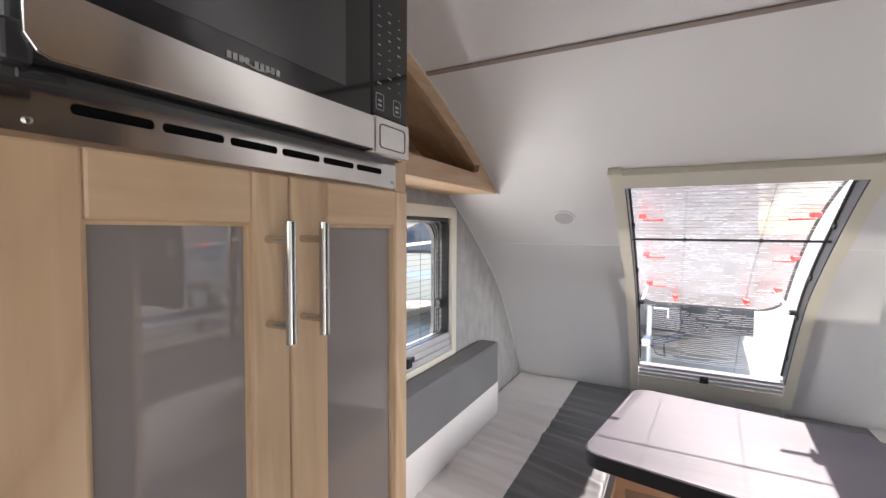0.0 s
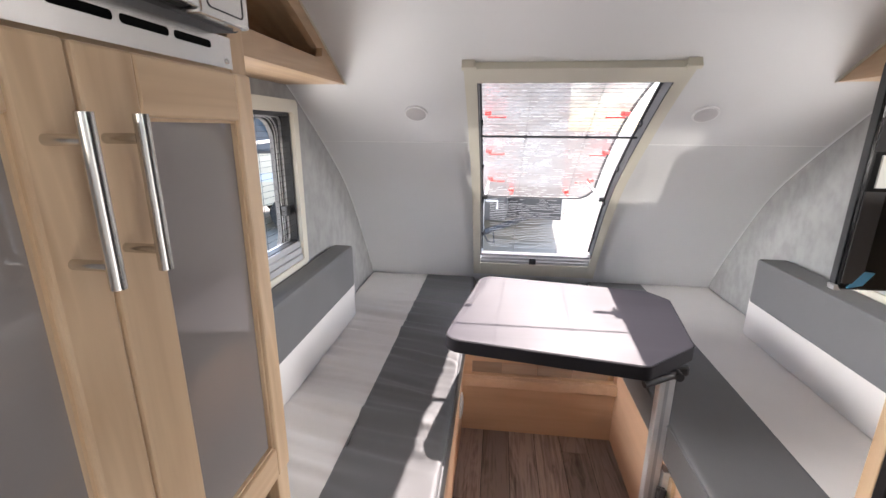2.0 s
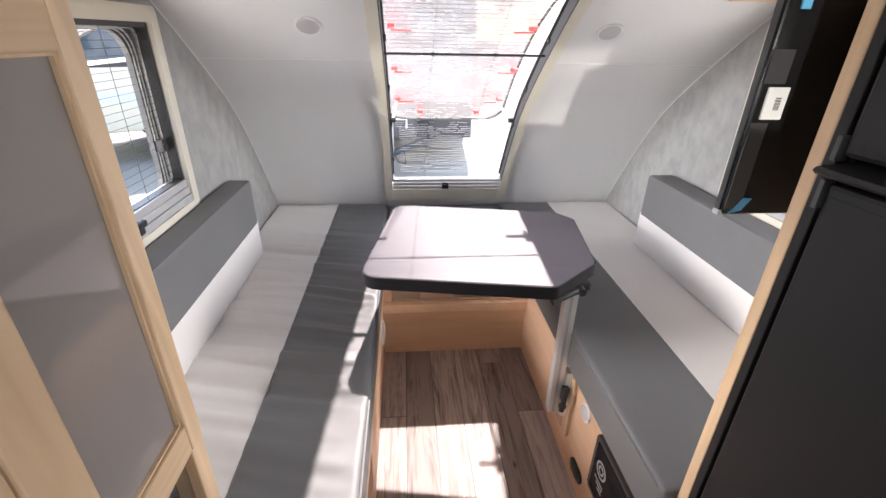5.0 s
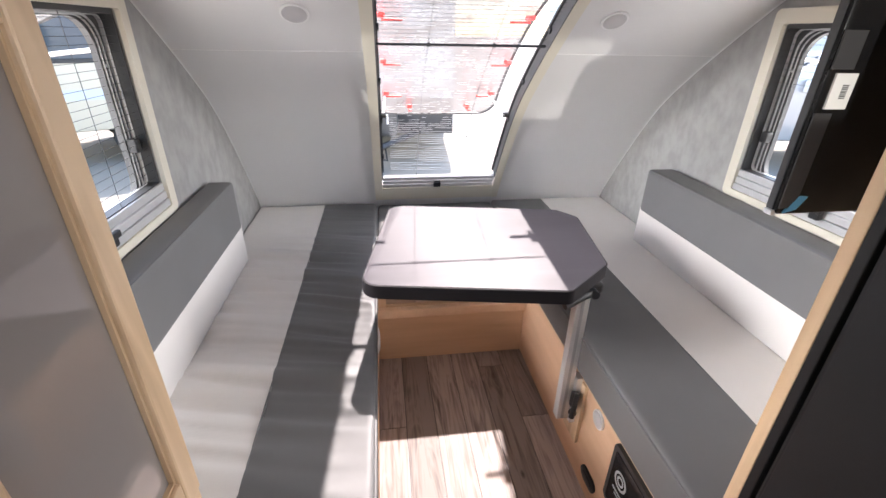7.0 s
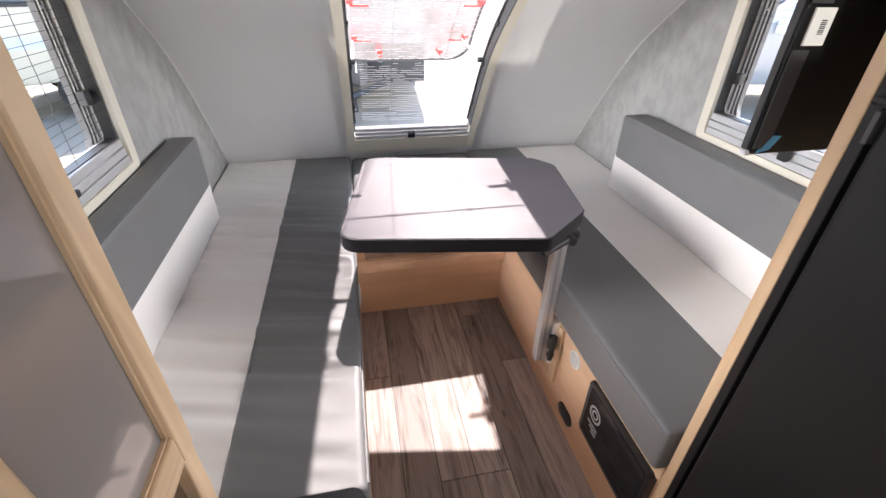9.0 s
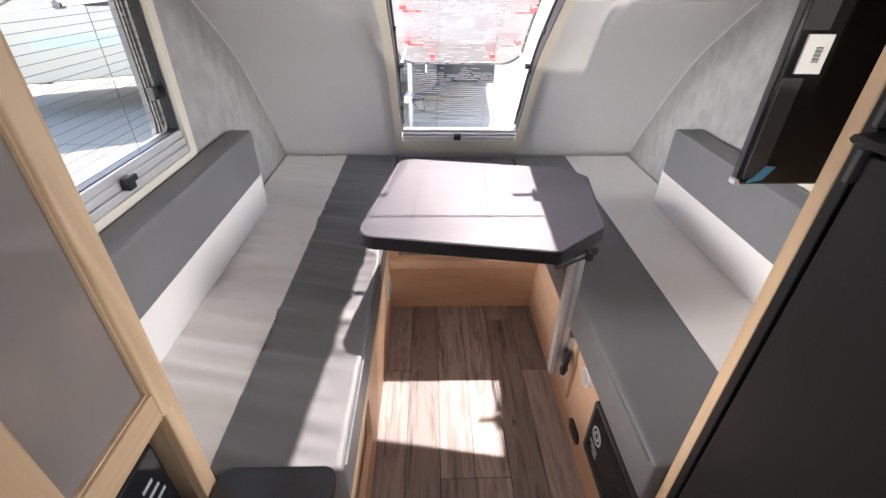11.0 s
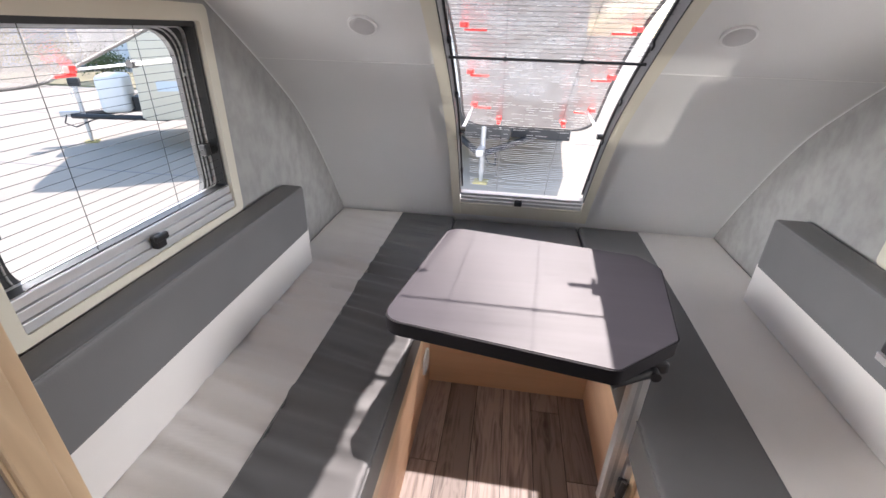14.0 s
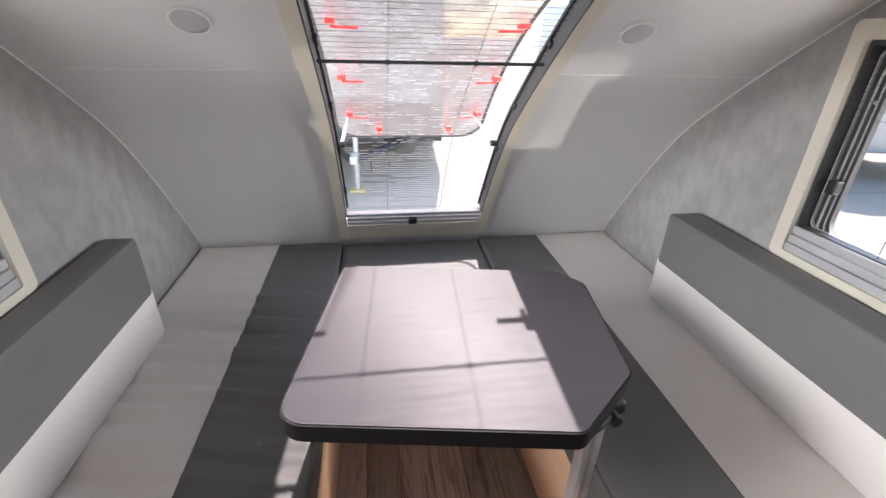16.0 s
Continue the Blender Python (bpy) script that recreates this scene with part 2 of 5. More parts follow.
M = {
    "shell": material("white_fibreglass", (0.78, 0.78, 0.785), 0.13, vary=0.015, scale=3, bump=0.012, bump_scale=14),
    "paper": material("grey_linen_wallpaper", (0.33, 0.327, 0.318), 0.75, vary=0.1, scale=17, stretch=(1, 1.4, 1), bump=0.2, bump_scale=300, detail=10, contrast=0.3),
    "trim": material("cream_plastic", (0.68, 0.645, 0.55), 0.4, vary=0.02, scale=5),
    "maple_y": wood("maple_along_y", (0.72, 0.53, 0.342), (0.49, 0.325, 0.194), "y", contrast=0.5, ring=1.3, figure=0.22, grit=0.3),
    "maple_z": wood("maple_along_z", (0.72, 0.53, 0.342), (0.49, 0.325, 0.194), "z", contrast=0.5, ring=1.3, figure=0.22, grit=0.3),
    "maple_x": wood("maple_along_x", (0.70, 0.46, 0.29), (0.58, 0.36, 0.215), "x", contrast=0.5),
    "ply": wood("birch_ply", (0.78, 0.53, 0.35), (0.66, 0.42, 0.265), "y", rough=0.5),
    "grey_vinyl": material("charcoal_vinyl", (0.142, 0.141, 0.142), 0.5, vary=0.06, scale=6, bump=0.12, bump_scale=420, spec=0.45),
    "white_vinyl": material("off_white_vinyl", (0.73, 0.70, 0.675), 0.55, vary=0.03, scale=5, bump=0.1, bump_scale=420, spec=0.35),
    "plank": wood("grey_brown_plank", (0.41, 0.338, 0.305), (0.13, 0.1, 0.09), "y", fine=1.7, rough=0.55, per_piece=0.26, contrast=0.8, ring=1.8, knots=True, grit=0.85, figure=0.2, spec=0.35),
    "inlay": wood("pale_plank_offcut", (0.56, 0.41, 0.3), (0.33, 0.22, 0.15), "x", fine=1.2, rough=0.5, per_piece=0.2),
    "laminate": wood("charcoal_laminate", (0.05, 0.042, 0.054), (0.036, 0.03, 0.039), "x", rough=0.54, contrast=0.7, spec=0.68),
    "table_edge": material("charcoal_edge_band", (0.011, 0.01, 0.0115), 0.5, spec=0.16),
    "steel": material("brushed_steel", (0.88, 0.865, 0.84), 0.2, 1.0, vary=0.03, scale=700, stretch=(1, 0.01, 1), rough_vary=0.02),
    "nickel": material("brushed_nickel", (0.6, 0.58, 0.55), 0.25, 1.0, vary=0.03, scale=60, stretch=(1, 1, 0.05)),
    "alu": material("anodised_aluminium", (0.74, 0.74, 0.75), 0.35, 0.55, vary=0.03, scale=30),
    "black_glass": material("black_glass", (0.012, 0.012, 0.014), 0.06, vary=0.02),
    "oven_window": material("smoked_oven_window", (0.055, 0.055, 0.058), 0.12, vary=0.02),
    "black": material("black_plastic", (0.018, 0.018, 0.02), 0.4, vary=0.1, scale=20),
    "jamb": material("grey_jamb_plastic", (0.06, 0.06, 0.062), 0.4, vary=0.15, scale=40),
    "rubber": material("black_rubber", (0.04, 0.04, 0.042), 0.45, vary=0.1, scale=30),
    "fridge": material("black_fridge_panel", (0.0105, 0.01, 0.011), 0.42, vary=0.1, scale=4, bump=0.08, bump_scale=300, spec=0.3),
    "smoke": material("grey_painted_glass", (0.245, 0.218, 0.205), 0.015, vary=0.02, scale=3, spec=0.85),
    "white": material("white_plastic", (0.8, 0.8, 0.8), 0.4, vary=0.02),
    "lens": material("frosted_lamp_lens", (0.52, 0.51, 0.52), 0.3, vary=0.02),
    "red": material("red_plastic", (0.8, 0.045, 0.04), 0.4, vary=0.05),
    "tv_black": material("wrapped_black_plastic", (0.008, 0.008, 0.009), 0.22, spec=0.3),
    # near-black colour that holds the shade of the oven's vent slots
    "void": material("slot_shade", (0.004, 0.004, 0.004), 0.9, spec=0.1),
    "joint": material("brown_joint_sealant", (0.3, 0.25, 0.22), 0.6),
    "thread": material("dark_thread", (0.03, 0.03, 0.03), 0.8),
    "pale_thread": material("pale_thread", (0.75, 0.75, 0.75), 0.3),
    "tape": material("blue_tape", (0.12, 0.42, 0.68), 0.6, vary=0.05),
    "label": material("paper_label", (0.8, 0.8, 0.78), 0.6, vary=0.02),
    "ink": material("print_ink", (0.06, 0.06, 0.06), 0.6),
    "glyph": material("pale_print", (0.36, 0.36, 0.36), 0.5),
    "pane": clear_pane("clear_acrylic", (0.94, 0.95, 0.96)),
    "film": clear_pane("film_wrapped_acrylic", (0.93, 0.9, 0.9), veil=0.87, veil_colour=(0.18, 0.166, 0.155), crinkle=0.5, rough=0.18, gloss=0.1),
    "film_thin": clear_pane("thin_film_acrylic", (0.72, 0.7, 0.67), veil=0.55, veil_colour=(0.22, 0.205, 0.195), crinkle=0.2, rough=0.1),
    "thread_film": clear_pane("slack_clear_thread", (0.9, 0.9, 0.9), veil=0.5, veil_colour=(0.9, 0.9, 0.9)),
    "concrete": material("pale_concrete", (0.36, 0.325, 0.272), 0.85, vary=0.1, scale=0.6, bump=0.2, bump_scale=30, detail=8),
    "slab": material("concrete_joint", (0.28, 0.27, 0.26), 0.9),
    "gelcoat": material("trailer_white_skin", (0.75, 0.75, 0.73), 0.3, vary=0.03, scale=1.5),
    "cream": material("trailer_cream_skin", (0.64, 0.59, 0.48), 0.35, vary=0.03, scale=1.5),
    "chassis": material("black_chassis_steel", (0.03, 0.03, 0.033), 0.5, vary=0.2, scale=8),
    "galv": material("galvanised_steel", (0.55, 0.56, 0.58), 0.4, 0.8, vary=0.1, scale=12),
    "tyre": material("tyre_rubber", (0.025, 0.025, 0.025), 0.8),
    "blue_wall": material("blue_metal_siding", (0.1, 0.22, 0.42), 0.5, vary=0.05, scale=1),
    "grey_wall": material("grey_metal_siding", (0.6, 0.66, 0.72), 0.55, vary=0.05, scale=1),
    "leaf": material("shrub_leaf", (0.06, 0.1, 0.03), 0.6, vary=0.3, scale=3, per_piece=0.2),
    "bark": material("shrub_bark", (0.13, 0.1, 0.07), 0.8),
    "dry": material("dry_verge", (0.3, 0.27, 0.17), 0.9, vary=0.25, scale=1.2, bump=0.4, bump_scale=20),
    "car": material("silver_car_paint", (0.55, 0.57, 0.6), 0.25, 0.6, vary=0.02, coat=1.0),
    "car_white": material("white_car_paint", (0.78, 0.79, 0.8), 0.25, vary=0.02, coat=1.0),
    "car_glass": material("dark_car_glass", (0.05, 0.07, 0.09), 0.05),
    "yellow": material("yellow_plastic", (0.42, 0.36, 0.15), 0.6),
}



def brushed(mat, axis, amount):
    """Stretches a surface's sheen across its grain, as brushing or embossed grain does."""
    n, l = mat.node_tree.nodes, mat.node_tree.links
    tangent = n.new("ShaderNodeTangent")
    tangent.direction_type, tangent.axis = "RADIAL", axis
    n["Principled BSDF"].inputs["Anisotropic"].default_value = amount
    l.new(tangent.outputs[0], n["Principled BSDF"].inputs["Tangent"])


brushed(M["steel"], "Y", 0.8)

# ---- mesh helpers ----
PLACE = {}


def thing(name, label, category, at=(0, 0, 0), group="", kind=""):
    """An Empty at the base of a thing made of parts."""
    ob = new(name)
    ob.location = at
    PLACE[ob.name] = Matrix.Translation(at)
    return tagged(ob, label, category, group, kind)


def solid(name, bm, mat, smooth=False, label="", category="", group="", kind=""):
    """A top-level mesh."""
    bmesh.ops.recalc_face_normals(bm, faces=bm.faces)
    me = bpy.data.meshes.new(name)
    bm.to_mesh(me)
    bm.free()
    me.materials.append(M[mat] if isinstance(mat, str) else mat)
    if smooth:
        for p in me.polygons:
            p.use_smooth = True
        me.set_sharp_from_angle(angle=radians(40))
    ob = new(name, me)
    PLACE[ob.name] = Matrix.Identity(4)
    return tagged(ob, label, category, group, kind)


def part(name, bm, mat, parent, label="", smooth=False, kind=""):
    """One mesh under a thing or a part."""
    ob = solid(name, bm, mat, smooth, label, kind=kind)
    ob.parent = parent
    ob.matrix_parent_inverse = PLACE[parent.name].inverted()
    return ob


def box(x0, x1, y0, y1, z0, z1, bevel=0.0, bm=None, seg=2):
    own = bmesh.new()
    bmesh.ops.create_cube(own, size=1)
    bmesh.ops.transform(own, matrix=Matrix.LocRotScale(((x0 + x1) / 2, (y0 + y1) / 2, (z0 + z1) / 2), None, (abs(x1 - x0), abs(y1 - y0), abs(z1 - z0))), verts=own.verts)
    if bevel:
        bmesh.ops.bevel(own, geom=own.edges[:], offset=bevel, segments=seg, profile=0.5, affect="EDGES")
    return own if bm is None else merge(bm, own)


def merge(bm, other):
    me = bpy.data.meshes.new("tmp")
    other.to_mesh(me)
    other.free()
    bm.from_mesh(me)
    bpy.data.meshes.remove(me)
    return bm


def rod(points, r, seg=10, bm=None, caps=True):
    """A round bar along a chain of points."""
    bm = bm or bmesh.new()
    pts = [Vector(p) for p in points]
    rings = []
    for i, p in enumerate(pts):
        d = (pts[min(i + 1, len(pts) - 1)] - pts[max(i - 1, 0)]).normalized()
        a = d.cross(Vector((0, 0, 1)) if abs(d.z) < 0.9 else Vector((1, 0, 0))).normalized()
        b = d.cross(a)
        rings.append([bm.verts.new(p + (a * math.cos(k * math.tau / seg) + b * math.sin(k * math.tau / seg)) * r) for k in range(seg)])
    for ra, rb in zip(rings, rings[1:]):
        for k in range(seg):
            bm.faces.new((ra[k], ra[(k + 1) % seg], rb[(k + 1) % seg], rb[k]))
    if caps:
        bm.faces.new(rings[0][::-1])
        bm.faces.new(rings[-1])
    return bm


def rounded(w0, w1, h0, h1, r, n=6):
    """A rounded rectangle as (u, v) points, anticlockwise."""
    out = []
    for cx, cy, a in ((w1 - r, h1 - r, 0), (w0 + r, h1 - r, 90), (w0 + r, h0 + r, 180), (w1 - r, h0 + r, 270)):
        for k in range(n + 1):
            t = radians(a + 90 * k / n)
            out.append((cx + r * math.cos(t), cy + r * math.sin(t)))
    return out


AXES = {"x": lambda u, v, w: (w, u, v), "y": lambda u, v, w: (u, w, v), "z": lambda u, v, w: (u, v, w)}


def prism(outline, axis, a, b, bm=None, bevel=0.0):
    """An outline pushed along an axis from a to b."""
    own = bmesh.new()
    put = AXES[axis]
    lo = [own.verts.new(put(u, v, a)) for u, v in outline]
    hi = [own.verts.new(put(u, v, b)) for u, v in outline]
    own.faces.new(lo[::-1])
    own.faces.new(hi)
    k = len(outline)
    for i in range(k):
        own.faces.new((lo[i], lo[(i + 1) % k], hi[(i + 1) % k], hi[i]))
    if bevel:
        edges = [e for e in own.edges if abs(put(0, 0, 1)[0] * (e.verts[0].co.x - e.verts[1].co.x) + put(0, 0, 1)[1] * (e.verts[0].co.y - e.verts[1].co.y) + put(0, 0, 1)[2] * (e.verts[0].co.z - e.verts[1].co.z)) < 1e-6]
        bmesh.ops.bevel(own, geom=edges, offset=bevel, segments=2, profile=0.5, affect="EDGES")
    return own if bm is None else merge(bm, own)


def ring(outer, inner, axis, a, b, bm=None):
    """A frame between two outlines of as many points, from a to b along an axis."""
    bm = bm or bmesh.new()
    put = AXES[axis]
    loops = [[bm.verts.new(put(u, v, w)) for u, v in o] for o, w in ((outer, a), (outer, b), (inner, b), (inner, a))]
    k = len(outer)
    for la, lb in zip(loops, loops[1:] + loops[:1]):
        for i in range(k):
            bm.faces.new((la[i], la[(i + 1) % k], lb[(i + 1) % k], lb[i]))
    return bm


def disc(centre, axis_way, r, thick, seg=24, dome=0.0):
    """A flat or domed round lens."""
    bm = bmesh.new()
    steps = [(r, 0), (r, thick), (r * 0.92, thick + dome * 0.35), (r * 0.6, thick + dome * 0.85), (0.001, thick + dome)]
    rings = []
    for rad, h in steps:
        rings.append([bm.verts.new((rad * math.cos(k * math.tau / seg), rad * math.sin(k * math.tau / seg), h)) for k in range(seg)])
    for ra, rb in zip(rings, rings[1:]):
        for k in range(seg):
            bm.faces.new((ra[k], ra[(k + 1) % seg], rb[(k + 1) % seg], rb[k]))
    bm.faces.new(rings[0][::-1])
    bm.faces.new(rings[-1])
    q = Vector(axis_way).to_track_quat("Z", "Y").to_matrix().to_4x4()
    bmesh.ops.transform(bm, matrix=Matrix.Translation(centre) @ q, verts=bm.verts)
    return bm


# ---- the shell's curve, floor to roof, as (y, z) ----
KNOTS = [(2.855, -0.03), (2.815, 0.25), (2.705, 0.565), (2.51, 0.868), (2.347, 1.075), (2.2, 1.205), (2.04, 1.325), (1.86, 1.45), (1.70, 1.545),
         (1.5, 1.65), (1.25, 1.755), (1.0, 1.83), (0.7, 1.89), (0.3, 1.915), (-0.3, 1.92), (-0.9, 1.92)]


def catmull(knots, per=8):
    k = [Vector(p) for p in knots]
    k = [2 * k[0] - k[1]] + k + [2 * k[-1] - k[-2]]
    out = []
    for i in range(1, len(k) - 2):
        for j in range(per):
            t = j / per
            a, b, c, d = k[i - 1:i + 3]
            out.append(0.5 * (2 * b + (c - a) * t + (2 * a - 5 * b + 4 * c - d) * t * t + (3 * b - a - 3 * c + d) * t ** 3))
    return out + [k[-2]]


CURVE = catmull(KNOTS)
ARC = [0.0]
for p, q in zip(CURVE, CURVE[1:]):
    ARC.append(ARC[-1] + (q - p).length)


def on_curve(s, off=0.0):
    """The point at arc length s on the shell, off metres outwards."""
    ys, zs = [p.x for p in CURVE], [p.y for p in CURVE]
    y, z = np.interp(s, ARC, ys), np.interp(s, ARC, zs)
    y2, z2 = np.interp(s + 0.01, ARC, ys) - np.interp(s - 0.01, ARC, ys), np.interp(s + 0.01, ARC, zs) - np.interp(s - 0.01, ARC, zs)
    n = Vector((z2, -y2)).normalized()
    return Vector((y, z)) + n * off


def arc_at_y(y):
    return float(np.interp(-y, [-p.x for p in CURVE], ARC))


def roof(y):
    return float(np.interp(y, [p.x for p in CURVE][::-1], [p.y for p in CURVE][::-1]))


def ribbon(x0, x1, s0, s1, off0, off1, step=0.04, bm=None):
    """A solid strip that follows the shell's curve."""
    bm = bm or bmesh.new()
    n = max(1, round((s1 - s0) / step))
    rows = []
    for i in range(n + 1):
        s = s0 + (s1 - s0) * i / n
        a, b = on_curve(s, off0), on_curve(s, off1)
        rows.append([bm.verts.new((x0, *a)), bm.verts.new((x1, *a)), bm.verts.new((x1, *b)), bm.verts.new((x0, *b))])
    for ra, rb in zip(rows, rows[1:]):
        for k in range(4):
            bm.faces.new((ra[k], ra[(k + 1) % 4], rb[(k + 1) % 4], rb[k]))
    bm.faces.new(rows[0][::-1])
    bm.faces.new(rows[-1])
    return bm


# ---- shell, walls, floor ----
XL, XR, XC = -0.80, 1.035, 0.1175
WX0, WX1 = -0.178, 0.393                      # front window opening
WS0, WS1 = arc_at_y(2.657), arc_at_y(1.775)   # its bottom and top along the curve
SEAM = arc_at_y(1.29)
REAR = -0.85

bm = ribbon(XL, WX0, 0, SEAM, 0, 0.04)
ribbon(WX1, XR, 0, SEAM, 0, 0.04, bm=bm)
ribbon(WX0, WX1, 0, WS0, 0, 0.04, bm=bm)
ribbon(WX0, WX1, WS1, SEAM, 0, 0.04, bm=bm)
bmesh.ops.remove_doubles(bm, verts=bm.verts, dist=1e-5)
solid("wall_front", bm, "shell", True, "curved white fibreglass front wall with a window opening", "wall", kind="structure")
solid("ceiling", ribbon(XL, XR, SEAM, ARC[-1], 0, 0.04), "shell", True, "smooth white curved ceiling panel", "ceiling", kind="structure")
solid("trim_roof", ribbon(XL + 0.2, XR - 0.2, SEAM - 0.006, SEAM + 0.006, -0.005, -0.0005, 0.006), "joint", True, "narrow brown-grey joint strip across the ceiling", "trim", kind="structure")

for xa, xb in ((XL + 0.004, WX0 - 0.04), (WX1 + 0.04, XR - 0.004)):
    s = arc_at_y(2.085)
    solid("trim_front", ribbon(xa, xb, s - 0.0012, s + 0.0012, -0.0014, -0.0001, 0.003), "white", True, "hairline joint in the white front wall", "trim", kind="structure")


def side_wall(name, x0, x1, holes):
    """A side wall under the shell's curve, with rectangular holes (y0, y1, z0, z1)."""
    ys = sorted({REAR, 2.86, *[p.x for p in CURVE if REAR < p.x < 2.86], *[h[0] for h in holes], *[h[1] for h in holes]})
    bm = bmesh.new()
    for a, b in zip(ys, ys[1:]):
        cut = [h for h in holes if h[0] <= a + 1e-6 and b <= h[1] + 1e-6]
        ta, tb = roof(a) + 0.02, roof(b) + 0.02
        if b > 2.80:
            ta, tb = min(ta, 0.5), min(tb, 0.3)
        spans = [((-0.03, -0.03), (ta, tb))]
        if cut:
            _, _, z0, z1 = cut[0]
            spans = ([((-0.03, -0.03), (z0, z0))] if z0 > -0.02 else []) + [((z1, z1), (ta, tb))]
        for (za, zb), (wa, wb) in spans:
            v = [bm.verts.new(c) for c in ((x0, a, za), (x0, b, zb), (x0, b, wb), (x0, a, wa), (x1, a, za), (x1, b, zb), (x1, b, wb), (x1, a, wa))]
            for f in ((0, 1, 2, 3), (7, 6, 5, 4), (0, 4, 5, 1), (1, 5, 6, 2), (2, 6, 7, 3), (3, 7, 4, 0)):
                bm.faces.new([v[i] for i in f])
    bmesh.ops.remove_doubles(bm, verts=bm.verts, dist=1e-5)
    return solid(name, bm, "paper", False, "side wall in mottled grey linen-look wallpaper", "wall", kind="structure")


for x in (XL + 0.001, XR - 0.001):
    bead = [(x, *on_curve(arc_at_y(2.68) + (arc_at_y(1.3) - arc_at_y(2.68)) * k / 40, -0.001)) for k in range(41)]
    solid("trim_bead", rod(bead, 0.0022, 6), "white", True, "thin white sealant bead between shell and wall", "trim", kind="structure")
SW = (1.165, 1.815, 0.885, 1.392)             # side window opening: y0, y1, z0, z1
DOOR = (-0.62, 0.22, -0.03, 1.72)             # entry door, open, behind the walker
side_wall("wall_left", XL, XL - 0.035, [SW])
side_wall("wall_right", XR, XR + 0.035, [SW, DOOR])
BEAM_GAP = (-0.72, 0.42, 1.575, 1.775)               # unseen opening added to shape the spot's beam: x0, x1, z0, z1
bm = box(XL - 0.035, XR + 0.035, REAR - 0.04, REAR, -0.03, BEAM_GAP[2])
box(XL - 0.035, XR + 0.035, REAR - 0.04, REAR, BEAM_GAP[3], 1.95, bm=bm)
box(XL - 0.035, BEAM_GAP[0], REAR - 0.04, REAR, BEAM_GAP[2], BEAM_GAP[3], bm=bm)
box(BEAM_GAP[1], XR + 0.035, REAR - 0.04, REAR, BEAM_GAP[2], BEAM_GAP[3], bm=bm)
solid("wall_rear", bm, "paper", label="plain unseen rear wall in grey linen-look paper, slotted to shape the spot's beam", category="wall", kind="structure")
floor = solid("floor", box(XL, XR, REAR, 2.86, -0.06, -0.004), "black", label="dark sub-floor under grey-brown vinyl planks", category="floor", kind="structure")

# ---- front window ----
def along_x(s, off, x):
    y, z = on_curve(s, off)
    return (x, y, z)


win = thing("window_1", "cream-framed front window with a half-drawn pleated insect screen", "window", (XC, *on_curve(WS0)), kind="structure")
TS0, TS1 = arc_at_y(2.699), arc_at_y(1.725)
part("side_trim", ribbon(WX0 - 0.036, WX0 + 0.001, TS0, TS1, -0.018, -0.001), "trim", win, smooth=True)
part("side_trim", ribbon(WX1 - 0.001, WX1 + 0.036, TS0, TS1, -0.018, -0.001), "trim", win, smooth=True)
part("bottom_trim", ribbon(WX0 + 0.0015, WX1 - 0.0015, TS0, WS0, -0.017, -0.001), "trim", win, smooth=True)
part("blind_housing", ribbon(WX0 + 0.0015, WX1 - 0.0015, WS1 - 0.012, TS1 - 0.003, -0.024, -0.001), "trim", win, smooth=True)
for xa, xb in ((WX0 - 0.04, WX0 - 0.004), (WX1 + 0.004, WX1 + 0.04)):
    part("end_cap", ribbon(xa, xb, TS1 - 0.006, TS1 + 0.008, -0.027, -0.0005, 0.006), "trim", win, smooth=True)
# ribbed aluminium cassette of the blind at the bottom
for k in range(3):
    s = WS0 + 0.002 + k * 0.022
    part("cassette_rail", ribbon(WX0 + 0.004, WX1 - 0.004, s, s + 0.018, -0.012 + 0.004 * k, 0.015, 0.009), "alu", win, "ribbed aluminium blind cassette")
part("cassette_latch", ribbon(0.081, 0.115, WS0 + 0.012, WS0 + 0.042, -0.024, -0.008, 0.01), "black", win, "black latch")
# black jambs with small catches
SG0 = WS0 + 0.068
for xa, xb in ((WX0 + 0.0013, WX0 + 0.005), (WX1 - 0.005, WX1 - 0.0013)):
    part("jamb", ribbon(xa, xb, SG0, WS1, -0.0165, 0.038), "jamb", win, "dark grey jamb")
for xa, xb in ((WX0 + 0.0052, WX0 + 0.012), (WX1 - 0.012, WX1 - 0.0052)):
    part("outer_seal", ribbon(xa, xb, SG0, WS1, 0.030, 0.039), "rubber", win, "black rubber seal")
    for f in (0.1, 0.3, 0.5, 0.75):
        s = SG0 + (WS1 - SG0) * f
        part("catch", ribbon(min(xa, xb) + 0.001, max(xa, xb) + 0.004, s, s + 0.02, 0.016, 0.029, 0.01), "black", win, "small black catch plate")
# pleated screen: threads down to the bar, cords to the bottom
SBAR = arc_at_y(2.055)
bm = bmesh.new()
s = SBAR + 0.016
while s < WS1 - 0.01:
    ribbon(WX0 + 0.007, WX1 - 0.007, s, s + 0.0007, 0.016, 0.0166, 1, bm)
    s += 0.019
part("screen_pleats", bm, "thread", win, "dark horizontal pleats of the insect screen", kind="stuff")
